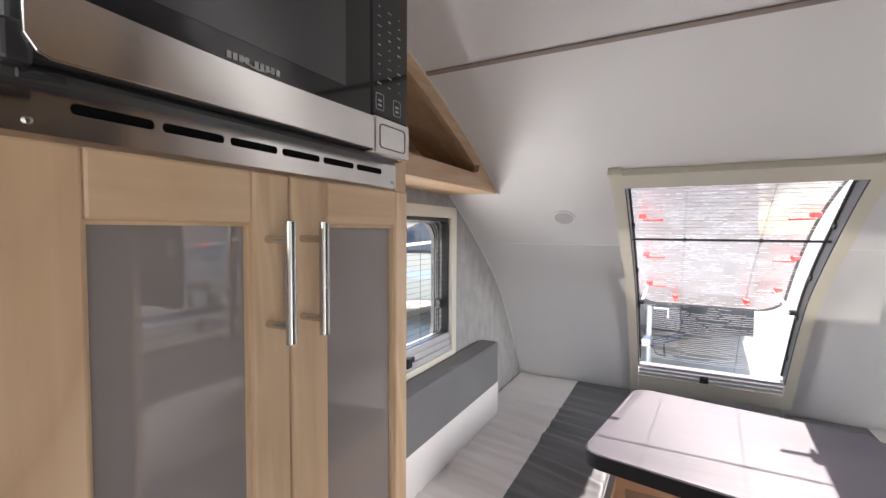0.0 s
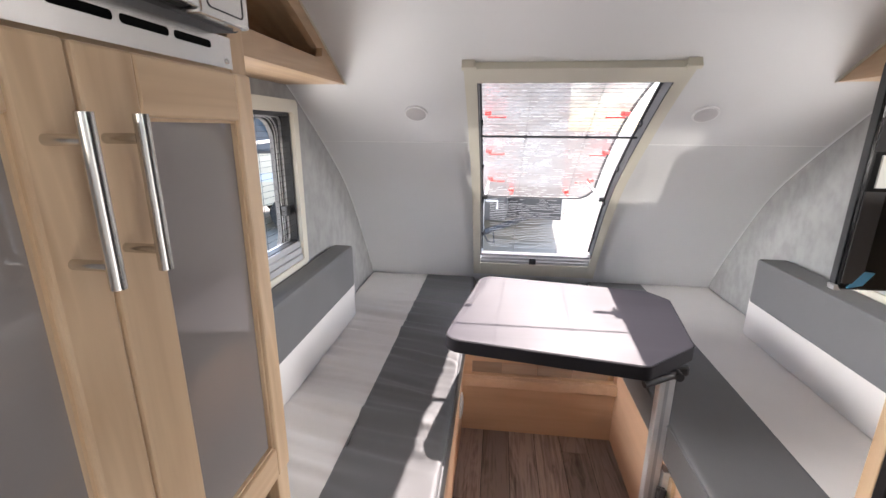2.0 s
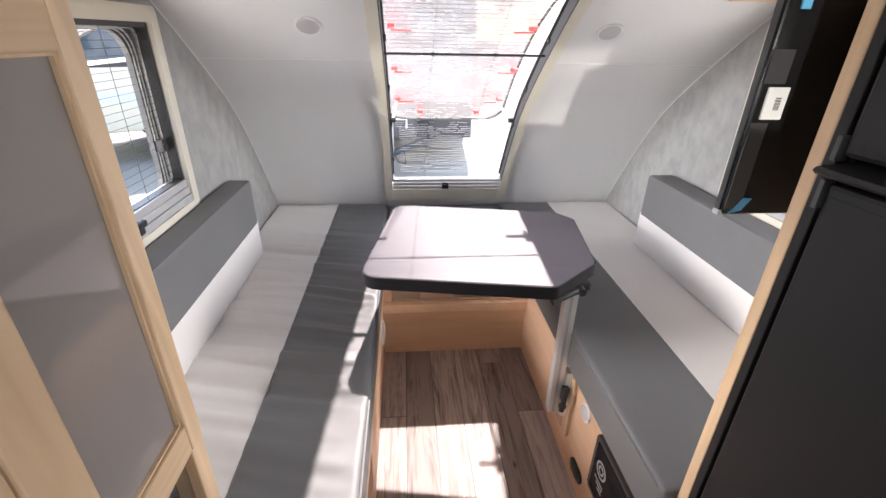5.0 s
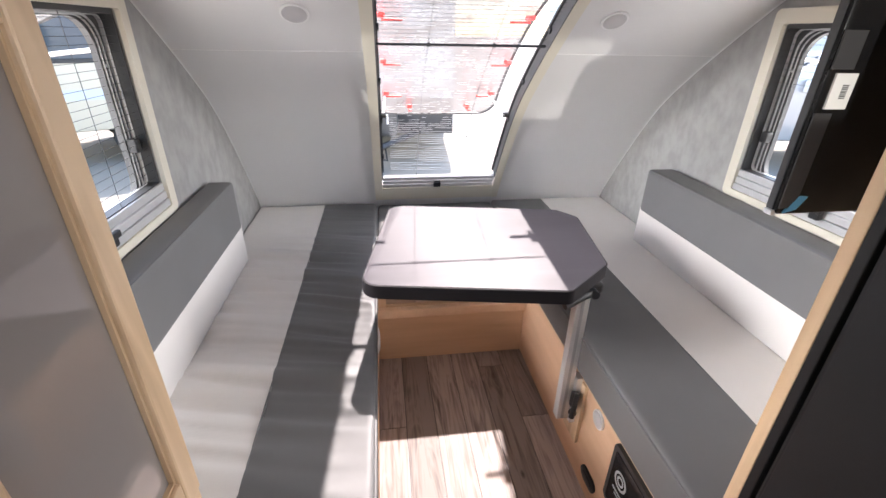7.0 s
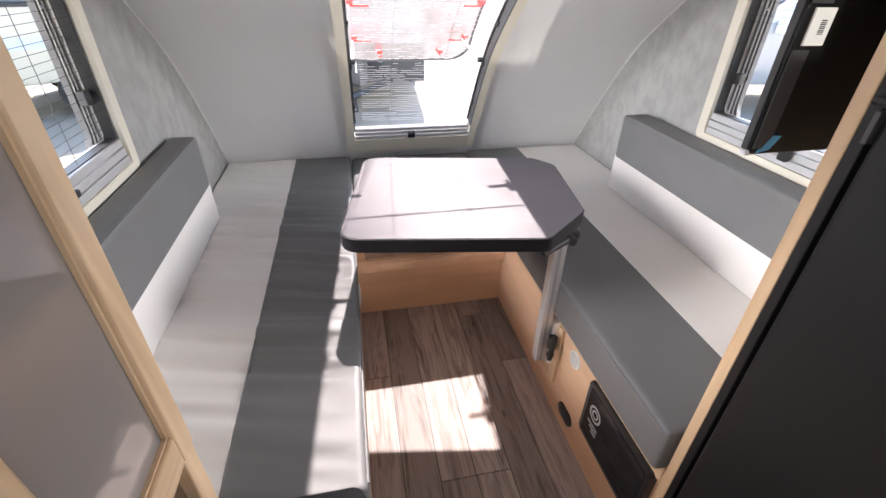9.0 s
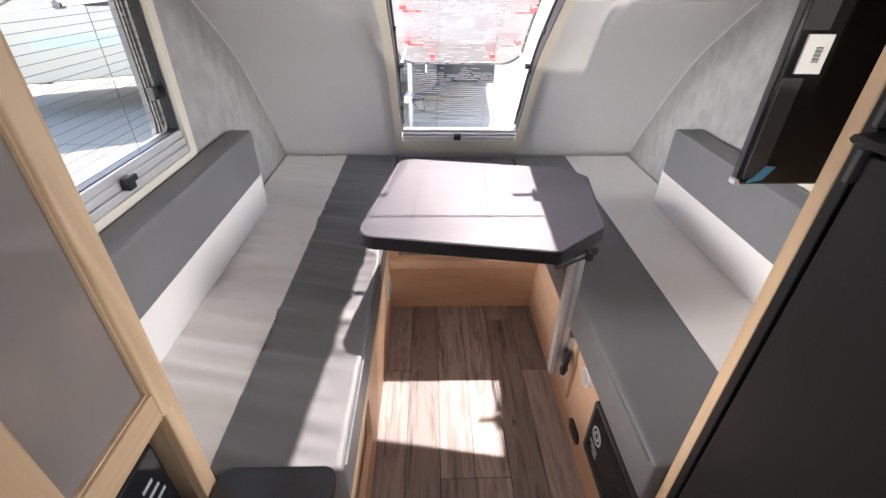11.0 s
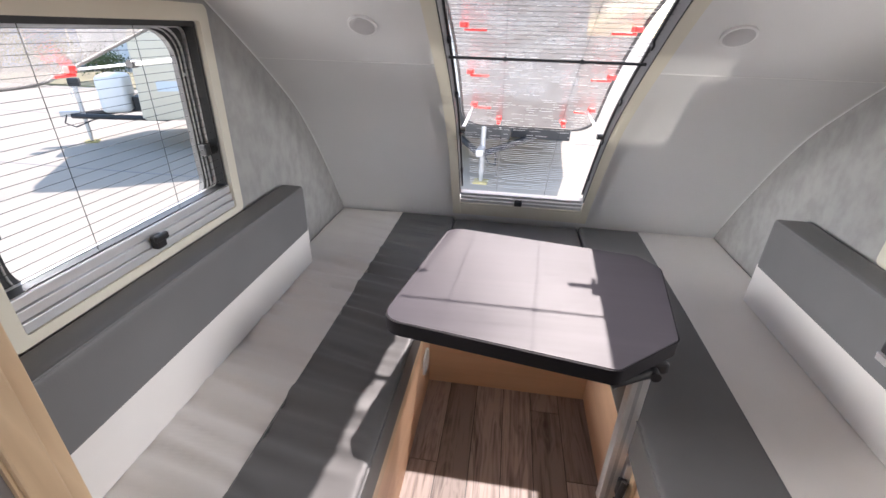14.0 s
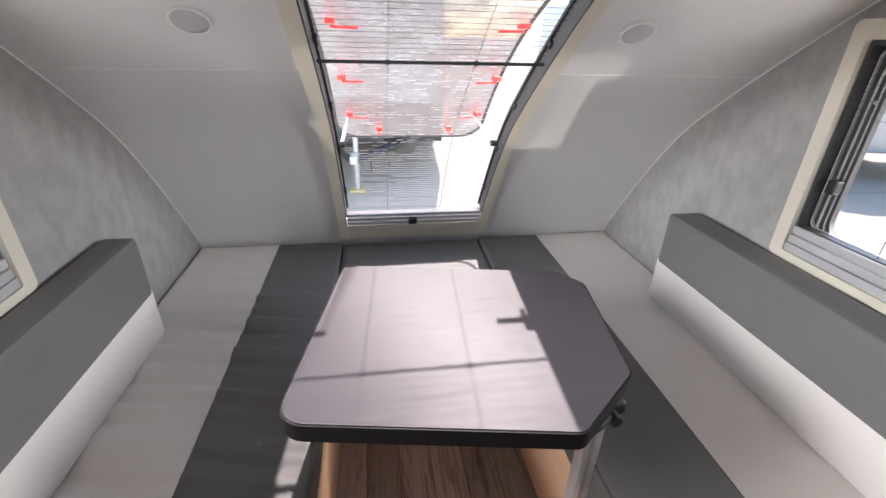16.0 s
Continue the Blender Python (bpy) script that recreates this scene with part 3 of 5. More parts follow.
# slack wavy threads: long sagging rows low down, broken ones higher up
bm = bmesh.new()
g = random.Random(3)
s = SG0 + 0.03
LOW = arc_at_y(2.42)
while s < WS1 - 0.04:
    low = s < LOW
    x, ph = WX0 + (0.045 if low else 0.03), g.uniform(0, 6)
    while x < WX1 - 0.05:
        n = g.uniform(0.05, 0.16) if low else g.uniform(0.012, 0.05)
        if g.random() < (0.9 if low else 0.4):
            xb = min(x + n, WX1 - 0.032)
            k = max(4, round((xb - x) / 0.008))
            pts = []
            for q in range(k + 1):
                u = x + (xb - x) * q / k
                sag = 0.012 * ((u - XC) / 0.28) ** 2 if low else 0.0
                pts.append(along_x(s + sag + 0.0012 * math.sin(ph + 60 * u) + 0.0007 * math.sin(170 * u + 3 * ph), 0.017, u))
            rod(pts, 0.0009 if low else 0.0007, 4, bm)
        x += n + g.uniform(0.002, 0.012 if low else 0.02)
    s += 0.0125 if low else 0.0135
part("slack_threads", bm, "thread_film", win, "pale slack threads of the lower screen", kind="stuff")
bar = part("screen_bar", ribbon(WX0 + 0.006, WX1 - 0.006, SBAR - 0.0028, SBAR + 0.0028, 0.0, 0.006, 0.0056), "black", win, "thin black bar at the screen's lower edge")
for x in (-0.006, 0.212):
    part("screen_bead", ribbon(x - 0.005, x + 0.005, SBAR - 0.0045, SBAR + 0.0045, -0.002, 0.008, 0.01), "black", bar)
    part("screen_cord", ribbon(x - 0.0006, x + 0.0006, SG0, WS1, 0.008, 0.0092, 0.05), "thread", win)

# the pane, swung out on its top hinge and still wrapped in film
HY, HZ, PY, PZ, BOW = 1.76, 1.565, 2.85, 0.975, 0.115
PX0, PX1 = -0.2, 0.415


def pane_at(f, lift=0.0):
    """A point on the open pane, f from the hinge (0) to its lower edge (1)."""
    y, z = HY + (PY - HY) * f, HZ + (PZ - HZ) * f
    up = Vector((HZ - PZ, PY - HY)).normalized()
    b = BOW * 4 * f * (1 - f) + lift
    return y + up.x * b, z + up.y * b


STEPS = [0.926 * k / 18 for k in range(19)] + [0.926 + 0.074 * math.sin(radians(90 * k / 8)) for k in range(1, 9)]


def pane_sheet(x0, x1, lift, corner, rows=24, cols=14, bulge=0.0, rnd=None):
    bm = bmesh.new()
    grid = []
    for f in STEPS:
        d = max(0.0, f * 1.22 - (1.22 - corner))
        inset = corner - math.sqrt(max(0.0, corner * corner - d * d)) if d > 0 else 0
        line = []
        for j in range(cols + 1):
            x = x0 + inset + (x1 - x0 - 2 * inset) * j / cols
            wob = bulge * noise.noise((x * 5, f * 14, 3.7)) if bulge else 0
            y, z = pane_at(f, lift + wob)
            line.append(bm.verts.new((x, y, z)))
        grid.append(line)
    for a, b in zip(grid, grid[1:]):
        for j in range(cols):
            bm.faces.new((a[j], a[j + 1], b[j + 1], b[j]))
    return bm


bm = pane_sheet(PX0, PX1, 0.0, 0.09, bulge=0.004)
sheet = part("window_pane", bm, "film", win, "swung-out acrylic pane wrapped in crinkled clear film", True)
sheet.visible_shadow = False
edge = []
for x, inset in ((PX0, 1), (PX1, -1)):
    side = []
    for f in STEPS:
        d = max(0.0, f * 1.22 - (1.22 - 0.09))
        ins = 0.09 - math.sqrt(max(0.0, 0.0081 - d * d)) if d > 0 else 0
        side.append((x + inset * ins, *pane_at(f)))
    edge.append(side)
part("pane_edge", rod(edge[0] + edge[1][::-1], 0.006, 8), "rubber", win, "dark moulded rim of the pane", True)


def pane_handle(x, f, turn):
    """A red lever latch on a block."""
    y, z = pane_at(f, -0.012)
    w = part("pane_latch", box(x - 0.013, x + 0.013, y - 0.028, y + 0.026, z - 0.008, z + 0.008, 0.003), "red", win, "red plastic lever latch")
    if turn:
        a, b = min(0, turn) * 0.075, max(0, turn) * 0.075
        part("lever", box(x + a, x + b, y - 0.011, y + 0.008, z - 0.018, z - 0.010, 0.003), "red", w)
        part("hook", box(x - 0.006, x + 0.006, y - 0.012, y + 0.055, z - 0.004, z + 0.004, 0.002), "red", w)
    else:
        part("lever", box(x - 0.008, x + 0.008, y - 0.075, y - 0.005, z - 0.016, z - 0.008, 0.003), "red", w)


for f, xa, xb in ((0.42, -0.152, 0.393), (0.68, -0.149, 0.397), (0.865, -0.14, 0.374)):
    pane_handle(xa, f, 1)
    pane_handle(xb, f, -1)
for x in (-0.026, 0.266):
    pane_handle(x, 0.94, 0)
for x, d in ((WX0 + 0.02, 1), (WX1 - 0.02, -1)):
    y, z = pane_at(0.875, -0.014)
    p0 = Vector(along_x(arc_at_y(2.40), 0.035, x))
    p1 = Vector((x + 0.012 * d, y, z))
    stay = part("stay", rod([p0, p0.lerp(p1, 0.6)], 0.006, 10), "white", win, "white telescopic window stay")
    part("inner_tube", rod([p0.lerp(p1, 0.6), p1], 0.004, 10), "alu", stay)
    part("stay_pivot", rod([p0 - Vector((0.012, 0, 0)), p0 + Vector((0.012, 0, 0))], 0.011, 10), "black", stay)

# ---- side windows ----
def side_window(name, wall, out, drawn):
    """A framed, top-hung side window with ribbed blind cassette, screen threads and an open pane. out: -1 or 1 along x."""
    y0, y1, z0, z1 = SW
    w = thing(name, "cream-framed side window, pane swung out, with a fine lined insect screen", "window", (wall, (y0 + y1) / 2, z0), kind="structure")
    inn = wall - out * 0.014
    part("window_frame", ring(rounded(y0 - 0.034, y1 + 0.036, z0 - 0.022, z1 + 0.04, 0.018), rounded(y0, y1, z0, z1, 0.008), "x", wall - out * 0.001, inn), "trim", w, "cream plastic frame", True)
    for k in range(3):
        za = z0 + 0.001 + k * 0.023
        part("cassette_rail", box(wall - out * (0.011 - 0.003 * k), wall + out * 0.02, y0 + 0.002, y1 - 0.002, za, za + 0.0205, 0.002), "alu", w, "ribbed aluminium blind cassette")
    lt = part("cassette_latch", box(wall - out * 0.03, wall - out * 0.009, 1.475, 1.505, z0 + 0.018, z0 + 0.052, 0.005), "black", w, "black latch")
    part("latch_tab", box(wall - out * 0.036, wall - out * 0.024, 1.47, 1.51, z0 + 0.038, z0 + 0.055, 0.004), "black", lt)
    zb = z0 + 0.07
    part("jamb", ring(rounded(y0, y1, zb - 0.003, z1, 0.006), rounded(y0 + 0.007, y1 - 0.007, zb, z1 - 0.012, 0.006), "x", wall + out * 0.003, wall + out * 0.036), "rubber", w, "black jamb")
    part("outer_seal", ring(rounded(y0 - 0.01, y1 + 0.01, z0 - 0.02, z1 + 0.01, 0.03, 8), rounded(y0 + 0.05, y1 - 0.05, zb - 0.035, z1 - 0.02, 0.075, 8), "x", wall + out * 0.037, wall + out * 0.052), "rubber", w, "black rubber seal with rounded corners", True)
    part("chrome_bead", ring(rounded(y0 + 0.024, y1 - 0.024, zb - 0.05, z1 - 0.012, 0.06, 8), rounded(y0 + 0.029, y1 - 0.029, zb - 0.045, z1 - 0.017, 0.056, 8), "x", wall + out * 0.034, wall + out * 0.0365), "alu", w, "", True)
    part("chrome_bead", ring(rounded(y0 + 0.04, y1 - 0.04, zb - 0.04, z1 - 0.016, 0.066, 8), rounded(y0 + 0.0425, y1 - 0.0425, zb - 0.0375, z1 - 0.0185, 0.064, 8), "x", wall + out * 0.0335, wall + out * 0.0368), "alu", w, "", True)
    part("inner_lip", ring(rounded(y0 + 0.0095, y1 - 0.0095, zb - 0.002, z1 - 0.0135, 0.02, 6), rounded(y0 + 0.012, y1 - 0.012, zb + 0.001, z1 - 0.016, 0.02, 6), "x", wall + out * 0.028, wall + out * 0.0365), "alu", w, "", True)
    for y in (y0 + 0.036, y1 - 0.036):
        ct = part("catch", box(wall + out * 0.012, wall + out * 0.036, y - 0.012, y + 0.012, zb + 0.095, zb + 0.13, 0.004), "black", w, "black turn catch")
        part("rivet", disc((wall + out * 0.0365, y, zb + 0.31), (-out, 0, 0), 0.004, 0.003, 10), "alu", ct)
    bm = bmesh.new()
    z = z1 - 0.02 - drawn
    while z < z1 - 0.015:
        box(wall + out * 0.006, wall + out * 0.0072, y0 + 0.007, y1 - 0.007, z, z + 0.0008, bm=bm)
        z += 0.0165 + 0.004 * (z1 - z) / 0.4
    part("screen_pleats", bm, "thread", w, "fine dark lines of the insect screen", kind="stuff")
    for y in (y0 + 0.2, y1 - 0.2):
        part("screen_cord", box(wall + out * 0.0085, wall + out * 0.0095, y - 0.0006, y + 0.0006, zb, z1 - 0.012), "thread", w)
    hx, hz, ang, ln = wall + out * 0.055, z1 + 0.02, radians(68), 0.54
    def at(f, lift=0.0):
        return hx + out * (ln * f * math.sin(ang) - lift * math.cos(ang)), hz - ln * f * math.cos(ang) - lift * math.sin(ang)
    outline = rounded(y0 - 0.02, y1 + 0.02, 0, 1, 0.07, 6)
    bm = bmesh.new()
    lo = [bm.verts.new((at(v)[0], u, at(v)[1])) for u, v in outline]
    bm.faces.new(lo)
    pn = part("window_pane", bm, "film_thin", w, "swung-out acrylic pane in clear film")
    pn.visible_shadow = False
    loop = [(at(v)[0], u, at(v)[1]) for u, v in outline]
    part("pane_edge", rod(loop + loop[:1], 0.005, 6), "rubber", pn, "dark pane rim", True)
    for y in (y0 + 0.02, y1 - 0.02):
        x, z = at(0.69, 0.012)
        lp = part("pane_latch", box(x - 0.012, x + 0.012, y - 0.011, y + 0.011, z - 0.01, z + 0.012, 0.003), "red", w, "red plastic lever latch")
        part("lever", box(x - 0.006, x + 0.006, y - 0.055, y + 0.012, z - 0.018, z - 0.01, 0.003), "red", lp)
    for y in (y0 + 0.012, y1 - 0.012):
        x, z = at(0.69, 0.012)
        p0, p1 = Vector((wall + out * 0.045, y, 1.302)), Vector((x, y, z))
        st = part("stay", rod([p0, p0.lerp(p1, 0.45)], 0.0055, 8), "alu", w, "grey telescopic window stay", True)
        part("inner_tube", rod([p0.lerp(p1, 0.45), p1], 0.0035, 8), "galv", st)
        q = p0.lerp(p1, 0.45)
        part("stay_knob", rod([q - Vector((0, 0.012, 0)), q + Vector((0, 0.012, 0))], 0.011, 12), "black", st)
    return w


side_window("window_2", XL, -1, 0.40)
side_window("window_3", XR, 1, 0.14)

# ---- round lamps ----
def puck(name, centre, way, r, label):
    t = thing(name, label, "light fitting", centre, "round lamps")
    part("rim", disc(centre, way, r, 0.006, 28), "white", t, smooth=True)
    c = Vector(centre) + Vector(way).normalized() * 0.006
    part("lens", disc(c, way, r * 0.86, 0.001, 28, 0.006), "lens", t, "frosted lens", True)


for x in (-0.394, 0.556):
    s = arc_at_y(1.94)
    y, z = on_curve(s, -0.0005)
    n = on_curve(s, -1) - on_curve(s, 0)
    puck("ceiling_light", (x, y, z), (0, n.x, n.y), 0.04, "round white recessed lamp, off, in the curved wall")

# ---- overhead lockers at the side walls ----
def locker(name, x_front, wall):
    """A maple locker whose open front follows the roof's curve."""
    t = thing(name, "open maple overhead locker tucked under the curved roof", "overhead locker", (wall, 1.3, 1.478), "overhead lockers")
    lo, tip = 1.478, 1.812
    front = [(0.935, lo)] + [(tip, lo)]
    ys = [tip - k * (tip - 0.935) / 14 for k in range(1, 15)]
    top = [(y, roof(y) - 0.004) for y in ys]
    outer = front + top
    def opening():
        o = [(0.975, lo + 0.055), (1.60, lo + 0.05), (1.632, lo + 0.058), (1.64, lo + 0.08)]
        o += [(y, min(roof(y) - 0.048, 9)) for y in (1.6, 1.5, 1.42, 1.33, 1.22, 1.1, 1.0)] + [(0.975, roof(0.99) - 0.05)]
        return o
    d = 1 if wall < x_front else -1
    inner = opening()
    bm = bmesh.new()
    loops = {}
    for x in (x_front, x_front - d * 0.018):
        loops[x] = ([bm.verts.new((x, y, z)) for y, z in outer], [bm.verts.new((x, y, z)) for y, z in inner])
        e = []
        for lp in loops[x]:
            e += [bm.edges.new((lp[i], lp[(i + 1) % len(lp)])) for i in range(len(lp))]
        bmesh.ops.triangle_fill(bm, edges=e, use_beauty=True)
    for k in (0, 1):
        a, b = [loops[x][k] for x in (x_front, x_front - d * 0.018)]
        for i in range(len(a)):
            bm.faces.new((a[i], a[(i + 1) % len(a)], b[(i + 1) % len(a)], b[i]))
    part("front_panel", bm, "maple_y", t)
    xs = sorted((wall + d * 0.0005, x_front - d * 0.018))
    part("bottom_panel", box(*xs, 0.935, tip - 0.012, lo, lo + 0.015), "maple_y", t)
    bm = bmesh.new()
    pts = [Vector((x_front + d * 0.002, tip, lo))] + [Vector((x_front + d * 0.002, y, z)) for y, z in top]
    rod(pts, 0.0035, 6, bm)
    part("edge_bead", bm, "trim", t, "thin pale bead along the curve", True)
    liner = [(0.94, lo + 0.016), (tip - 0.05, lo + 0.016)] + [(y, roof(y) - 0.012) for y in ys[1:]]
    part("top_liner", ribbon(*xs, arc_at_y(tip - 0.03), arc_at_y(0.945), -0.008, -0.002), "maple_y", t)
    part("back_board", prism(liner, "x", *sorted((wall + d * 0.002, wall + d * 0.012))), "maple_y", t)


locker("overhead_locker", -0.602, XL)
locker("overhead_locker", 0.837, XR)

# ---- floor planks ----
PW = 0.1135
plank_meshes = {}


def plank(x, y0, y1):
    key = round(y1 - y0, 2)
    if key not in plank_meshes:
        b = box(-PW / 2 + 0.0012, PW / 2 - 0.0012, -key / 2 + 0.0012, key / 2 - 0.0012, -0.004, 0.0, 0.0012, seg=1)
        me = bpy.data.meshes.new("plank")
        b.to_mesh(me)
        b.free()
        me.materials.append(M["plank"])
        plank_meshes[key] = me
    ob = new("plank", plank_meshes[key])
    ob.location = (x, (y0 + y1) / 2, 0)
    ob.parent = floor


rng = random.Random(4)
for i in range(9):
    x = -0.3495 + PW * (i + 0.5)
    y = REAR + 0.01 - rng.choice((0.0, 0.15, 0.3, 0.45, 0.6))
    while y < 2.2:
        n = rng.choice((0.75, 0.9, 1.2))
        plank(x, max(y, REAR), min(y + n, 2.25))
        y += n

# ---- benches ----
ZS, ZP = 0.545, 0.42                 # seat top, panel top
LX, RX, BY = -0.225, 0.44, 2.11    # panel faces


def panel_with_holes(plane_axis, a, b, outer, holes, mat, name, parent, label=""):
    bm = bmesh.new()
    put = AXES[plane_axis]
    sets = []
    for w in (a, b):
        loops = [[bm.verts.new(put(u, v, w)) for u, v in lp] for lp in [outer] + holes]
        e = []
        for lp in loops:
            e += [bm.edges.new((lp[i], lp[(i + 1) % len(lp)])) for i in range(len(lp))]
        bmesh.ops.triangle_fill(bm, edges=e, use_beauty=True)
        sets.append(loops)
    for la, lb in zip(*sets):
        for i in range(len(la)):
            bm.faces.new((la[i], la[(i + 1) % len(la)], lb[(i + 1) % len(la)], lb[i]))
    return part(name, bm, mat, parent, label)


rect = lambda a, b, c, d: [(a, c), (b, c), (b, d), (a, d)]
bl = thing("bench_base", "maple bench base with a cut-out locker front", "bench", (LX, 1.5, 0), "bench bases")
panel_with_holes("x", LX, LX - 0.018, rect(0.93, 2.80, 0, ZP), [rounded(1.0, 1.34, 0.12, 0.36, 0.03), ], "ply", "front_panel", bl)
part("inner_panel", box(LX - 0.022, LX - 0.03, 0.95, 1.45, 0.02, 0.42), "maple_y", bl)
part("top_rail", box(LX + 0.001, LX + 0.012, 0.93, BY - 0.02, ZP - 0.055, ZP, 0.003), "maple_y", bl)
part("seat_board", box(XL, LX - 0.02, 0.93, 2.76, ZP - 0.018, ZP), "ply", bl)
part("end_panel", box(XL, LX - 0.02, 0.93, 0.948, 0, ZP - 0.02), "ply", bl)
br = thing("bench_base", "maple bench base with lamp, vent and control panel", "bench", (RX, 1.5, 0), "bench bases")
part("front_panel", box(RX, RX + 0.018, 0.9595, 2.80, 0, ZP), "ply", br)
part("top_rail", box(RX - 0.010, RX - 0.001, 0.9595, BY - 0.02, ZP - 0.05, ZP, 0.003), "maple_y", br)
part("seat_board", box(RX + 0.02, XR, 0.9595, 2.76, ZP - 0.018, ZP), "ply", br)
part("bracket_board", box(RX - 0.012, RX - 0.001, 1.47, 1.60, 0.12, ZP - 0.052, 0.002), "maple_z", br)
bc = thing("bench_base", "maple rear bench base with a slotted ledge", "bench", (XC, BY, 0), "bench bases")
part("front_panel", box(LX + 0.001, RX - 0.001, BY, BY + 0.018, 0, 0.244), "maple_x", bc)
part("ledge_lip", box(LX + 0.0015, RX - 0.0015, BY - 0.034, BY - 0.001, 0.2445, 0.287, 0.003), "ply", bc, "pale ledge below the slot")
panel_with_holes("y", BY - 0.008, BY + 0.010, rect(LX + 0.001, RX - 0.001, 0.288, ZP), [rect(-0.182, RX - 0.012, 0.293, 0.357)], "maple_x", "slotted_rail", bc, "maple rail with a long slot")
for k in range(4):
    x = -0.20 + k * 0.152
    part("inlay", box(x, x + 0.150, BY + 0.0125, BY + 0.022, 0.289, 0.366, 0.001), "inlay", bc, "pale brown plank offcut behind the slot")
part("back_strip", box(LX + 0.001, RX - 0.001, BY + 0.0375, BY + 0.047, 0.245, ZP - 0.03), "maple_x", bc)
part("seat_board", box(LX + 0.001, RX - 0.001, BY + 0.048, 2.76, ZP - 0.018, ZP), "ply", bc)

# ---- cushions ----
def soft_box(x0, x1, y0, y1, z0, z1, r, wrinkle=0.0, seed=0.0, step=0.03, dirs=(2.0, 9.0), sides=(1, 1, 1, 1), front=9.0):
    """A padded block with rounded edges; wrinkles run across it. sides: round -x, +x, -y, +y."""
    bm = bmesh.new()
    nx, ny, nz = [max(2, round(d / step)) for d in (x1 - x0, y1 - y0, z1 - z0)]
    bmesh.ops.create_cube(bm, size=1)
    bmesh.ops.transform(bm, matrix=Matrix.LocRotScale(((x0 + x1) / 2, (y0 + y1) / 2, (z0 + z1) / 2), None, (x1 - x0, y1 - y0, z1 - z0)), verts=bm.verts)
    ny = ny * 4 if wrinkle > 0.005 else ny
    for ax, n, lo, hi in ((0, nx, x0, x1), (1, ny, y0, y1), (2, nz, z0, z1)):
        cuts = [lo + (hi - lo) * k / n for k in range(1, n)] + [lo + r * 0.35, lo + r, lo + r * 1.7, hi - r * 1.7, hi - r, hi - r * 0.35]
        for c in cuts:
            no = [0, 0, 0]
            no[ax] = 1
            co = [0, 0, 0]
            co[ax] = c
            bmesh.ops.bisect_plane(bm, geom=bm.verts[:] + bm.edges[:] + bm.faces[:], plane_co=co, plane_no=no, dist=1e-5)
    for v in bm.verts:
        c = v.co
        core = Vector((min(max(c.x, x0 + (r if sides[0] else 0)), x1 - (r if sides[1] else 0)), min(max(c.y, y0 + (r if sides[2] else 0)), y1 - (r if sides[3] else 0)), min(max(c.z, z0 + 0.004), z1 - r)))
        d = c - core
        if d.length > 1e-6:
            k = max(abs(d.x), abs(d.y), abs(d.z))
            v.co = core + d.normalized() * k
        if wrinkle and v.co.z > z1 - r * 0.3:
            # creases across the seat, strongest in its far half, dying out at the front edge
            here = math.exp(-((v.co.y - 1.72) / 0.7) ** 2) * min(1, abs(front - v.co.x) / 0.09)
            u = v.co.y * 1.0 + 0.22 * v.co.x
            n = noise.noise((v.co.x * 1.6, u * 17, seed)) + 0.6 * noise.noise((v.co.x * 3.5, u * 36, seed + 5))
            fade = max(0, 0.75 + noise.noise((v.co.x * 3, v.co.y * 2.4, seed + 9)))
            v.co.z += wrinkle * 0.6 * math.tanh(1.5 * n * here * fade) + 0.0012 * noise.noise((v.co.x * 4, v.co.y * 4, seed + 3))
    return bm


def warp(bm, seam, lo, hi, amount):
    """Lets the seam drift sideways towards the bench's near end."""
    for v in bm.verts:
        w = 1 - (v.co.x - seam) / (hi - seam) if v.co.x > seam else 1 - (seam - v.co.x) / (seam - lo)
        v.co.x += amount * max(0, min(1, w)) * max(0, min(1, (2.0 - v.co.y) / 0.9))
    return bm


def two_tone(name, x_wall, x_seam, x_edge, y0, y1, seed, crease, drift=0.0):
    t = thing(name, "two-tone vinyl bench cushion, charcoal front band and off-white wall band", "cushion", ((x_wall + x_edge) / 2, y0, ZP), "bench cushions")
    a, b = sorted((x_wall, x_seam))
    c, d = sorted((x_seam, x_edge))
    inner = x_edge > x_seam
    lo, hi = min(a, c), max(b, d)
    part("light_band", warp(soft_box(a, b, y0, y1, ZP + 0.001, ZS, 0.012, crease, seed, sides=((1, 0, 1, 1) if inner else (0, 1, 1, 1)), front=x_edge), x_seam, lo, hi, drift), "white_vinyl", t, "off-white vinyl", True)
    part("dark_band", warp(soft_box(c, d, y0, y1, ZP + 0.001, ZS, 0.012, crease, seed, sides=((0, 1, 1, 1) if inner else (1, 0, 1, 1)), front=x_edge), x_seam, lo, hi, drift), "grey_vinyl", t, "charcoal vinyl", True)
    s = 1 if inner else -1
    part("piping", rod([(x_edge + s * 0.0005, y0 + 0.02, ZS - 0.011), (x_edge + s * 0.0005, y1 - 0.02, ZS - 0.011)], 0.003, 6), "grey_vinyl", t, "", True)
    part("seam", rod([(x_seam + drift * max(0, min(1, (2.0 - y) / 0.9)), y, ZS - 0.0004) for y in (y0 + 0.02, 1.1, 2.0, y1 - 0.02)], 0.0016, 6), "grey_vinyl", t, "", True)


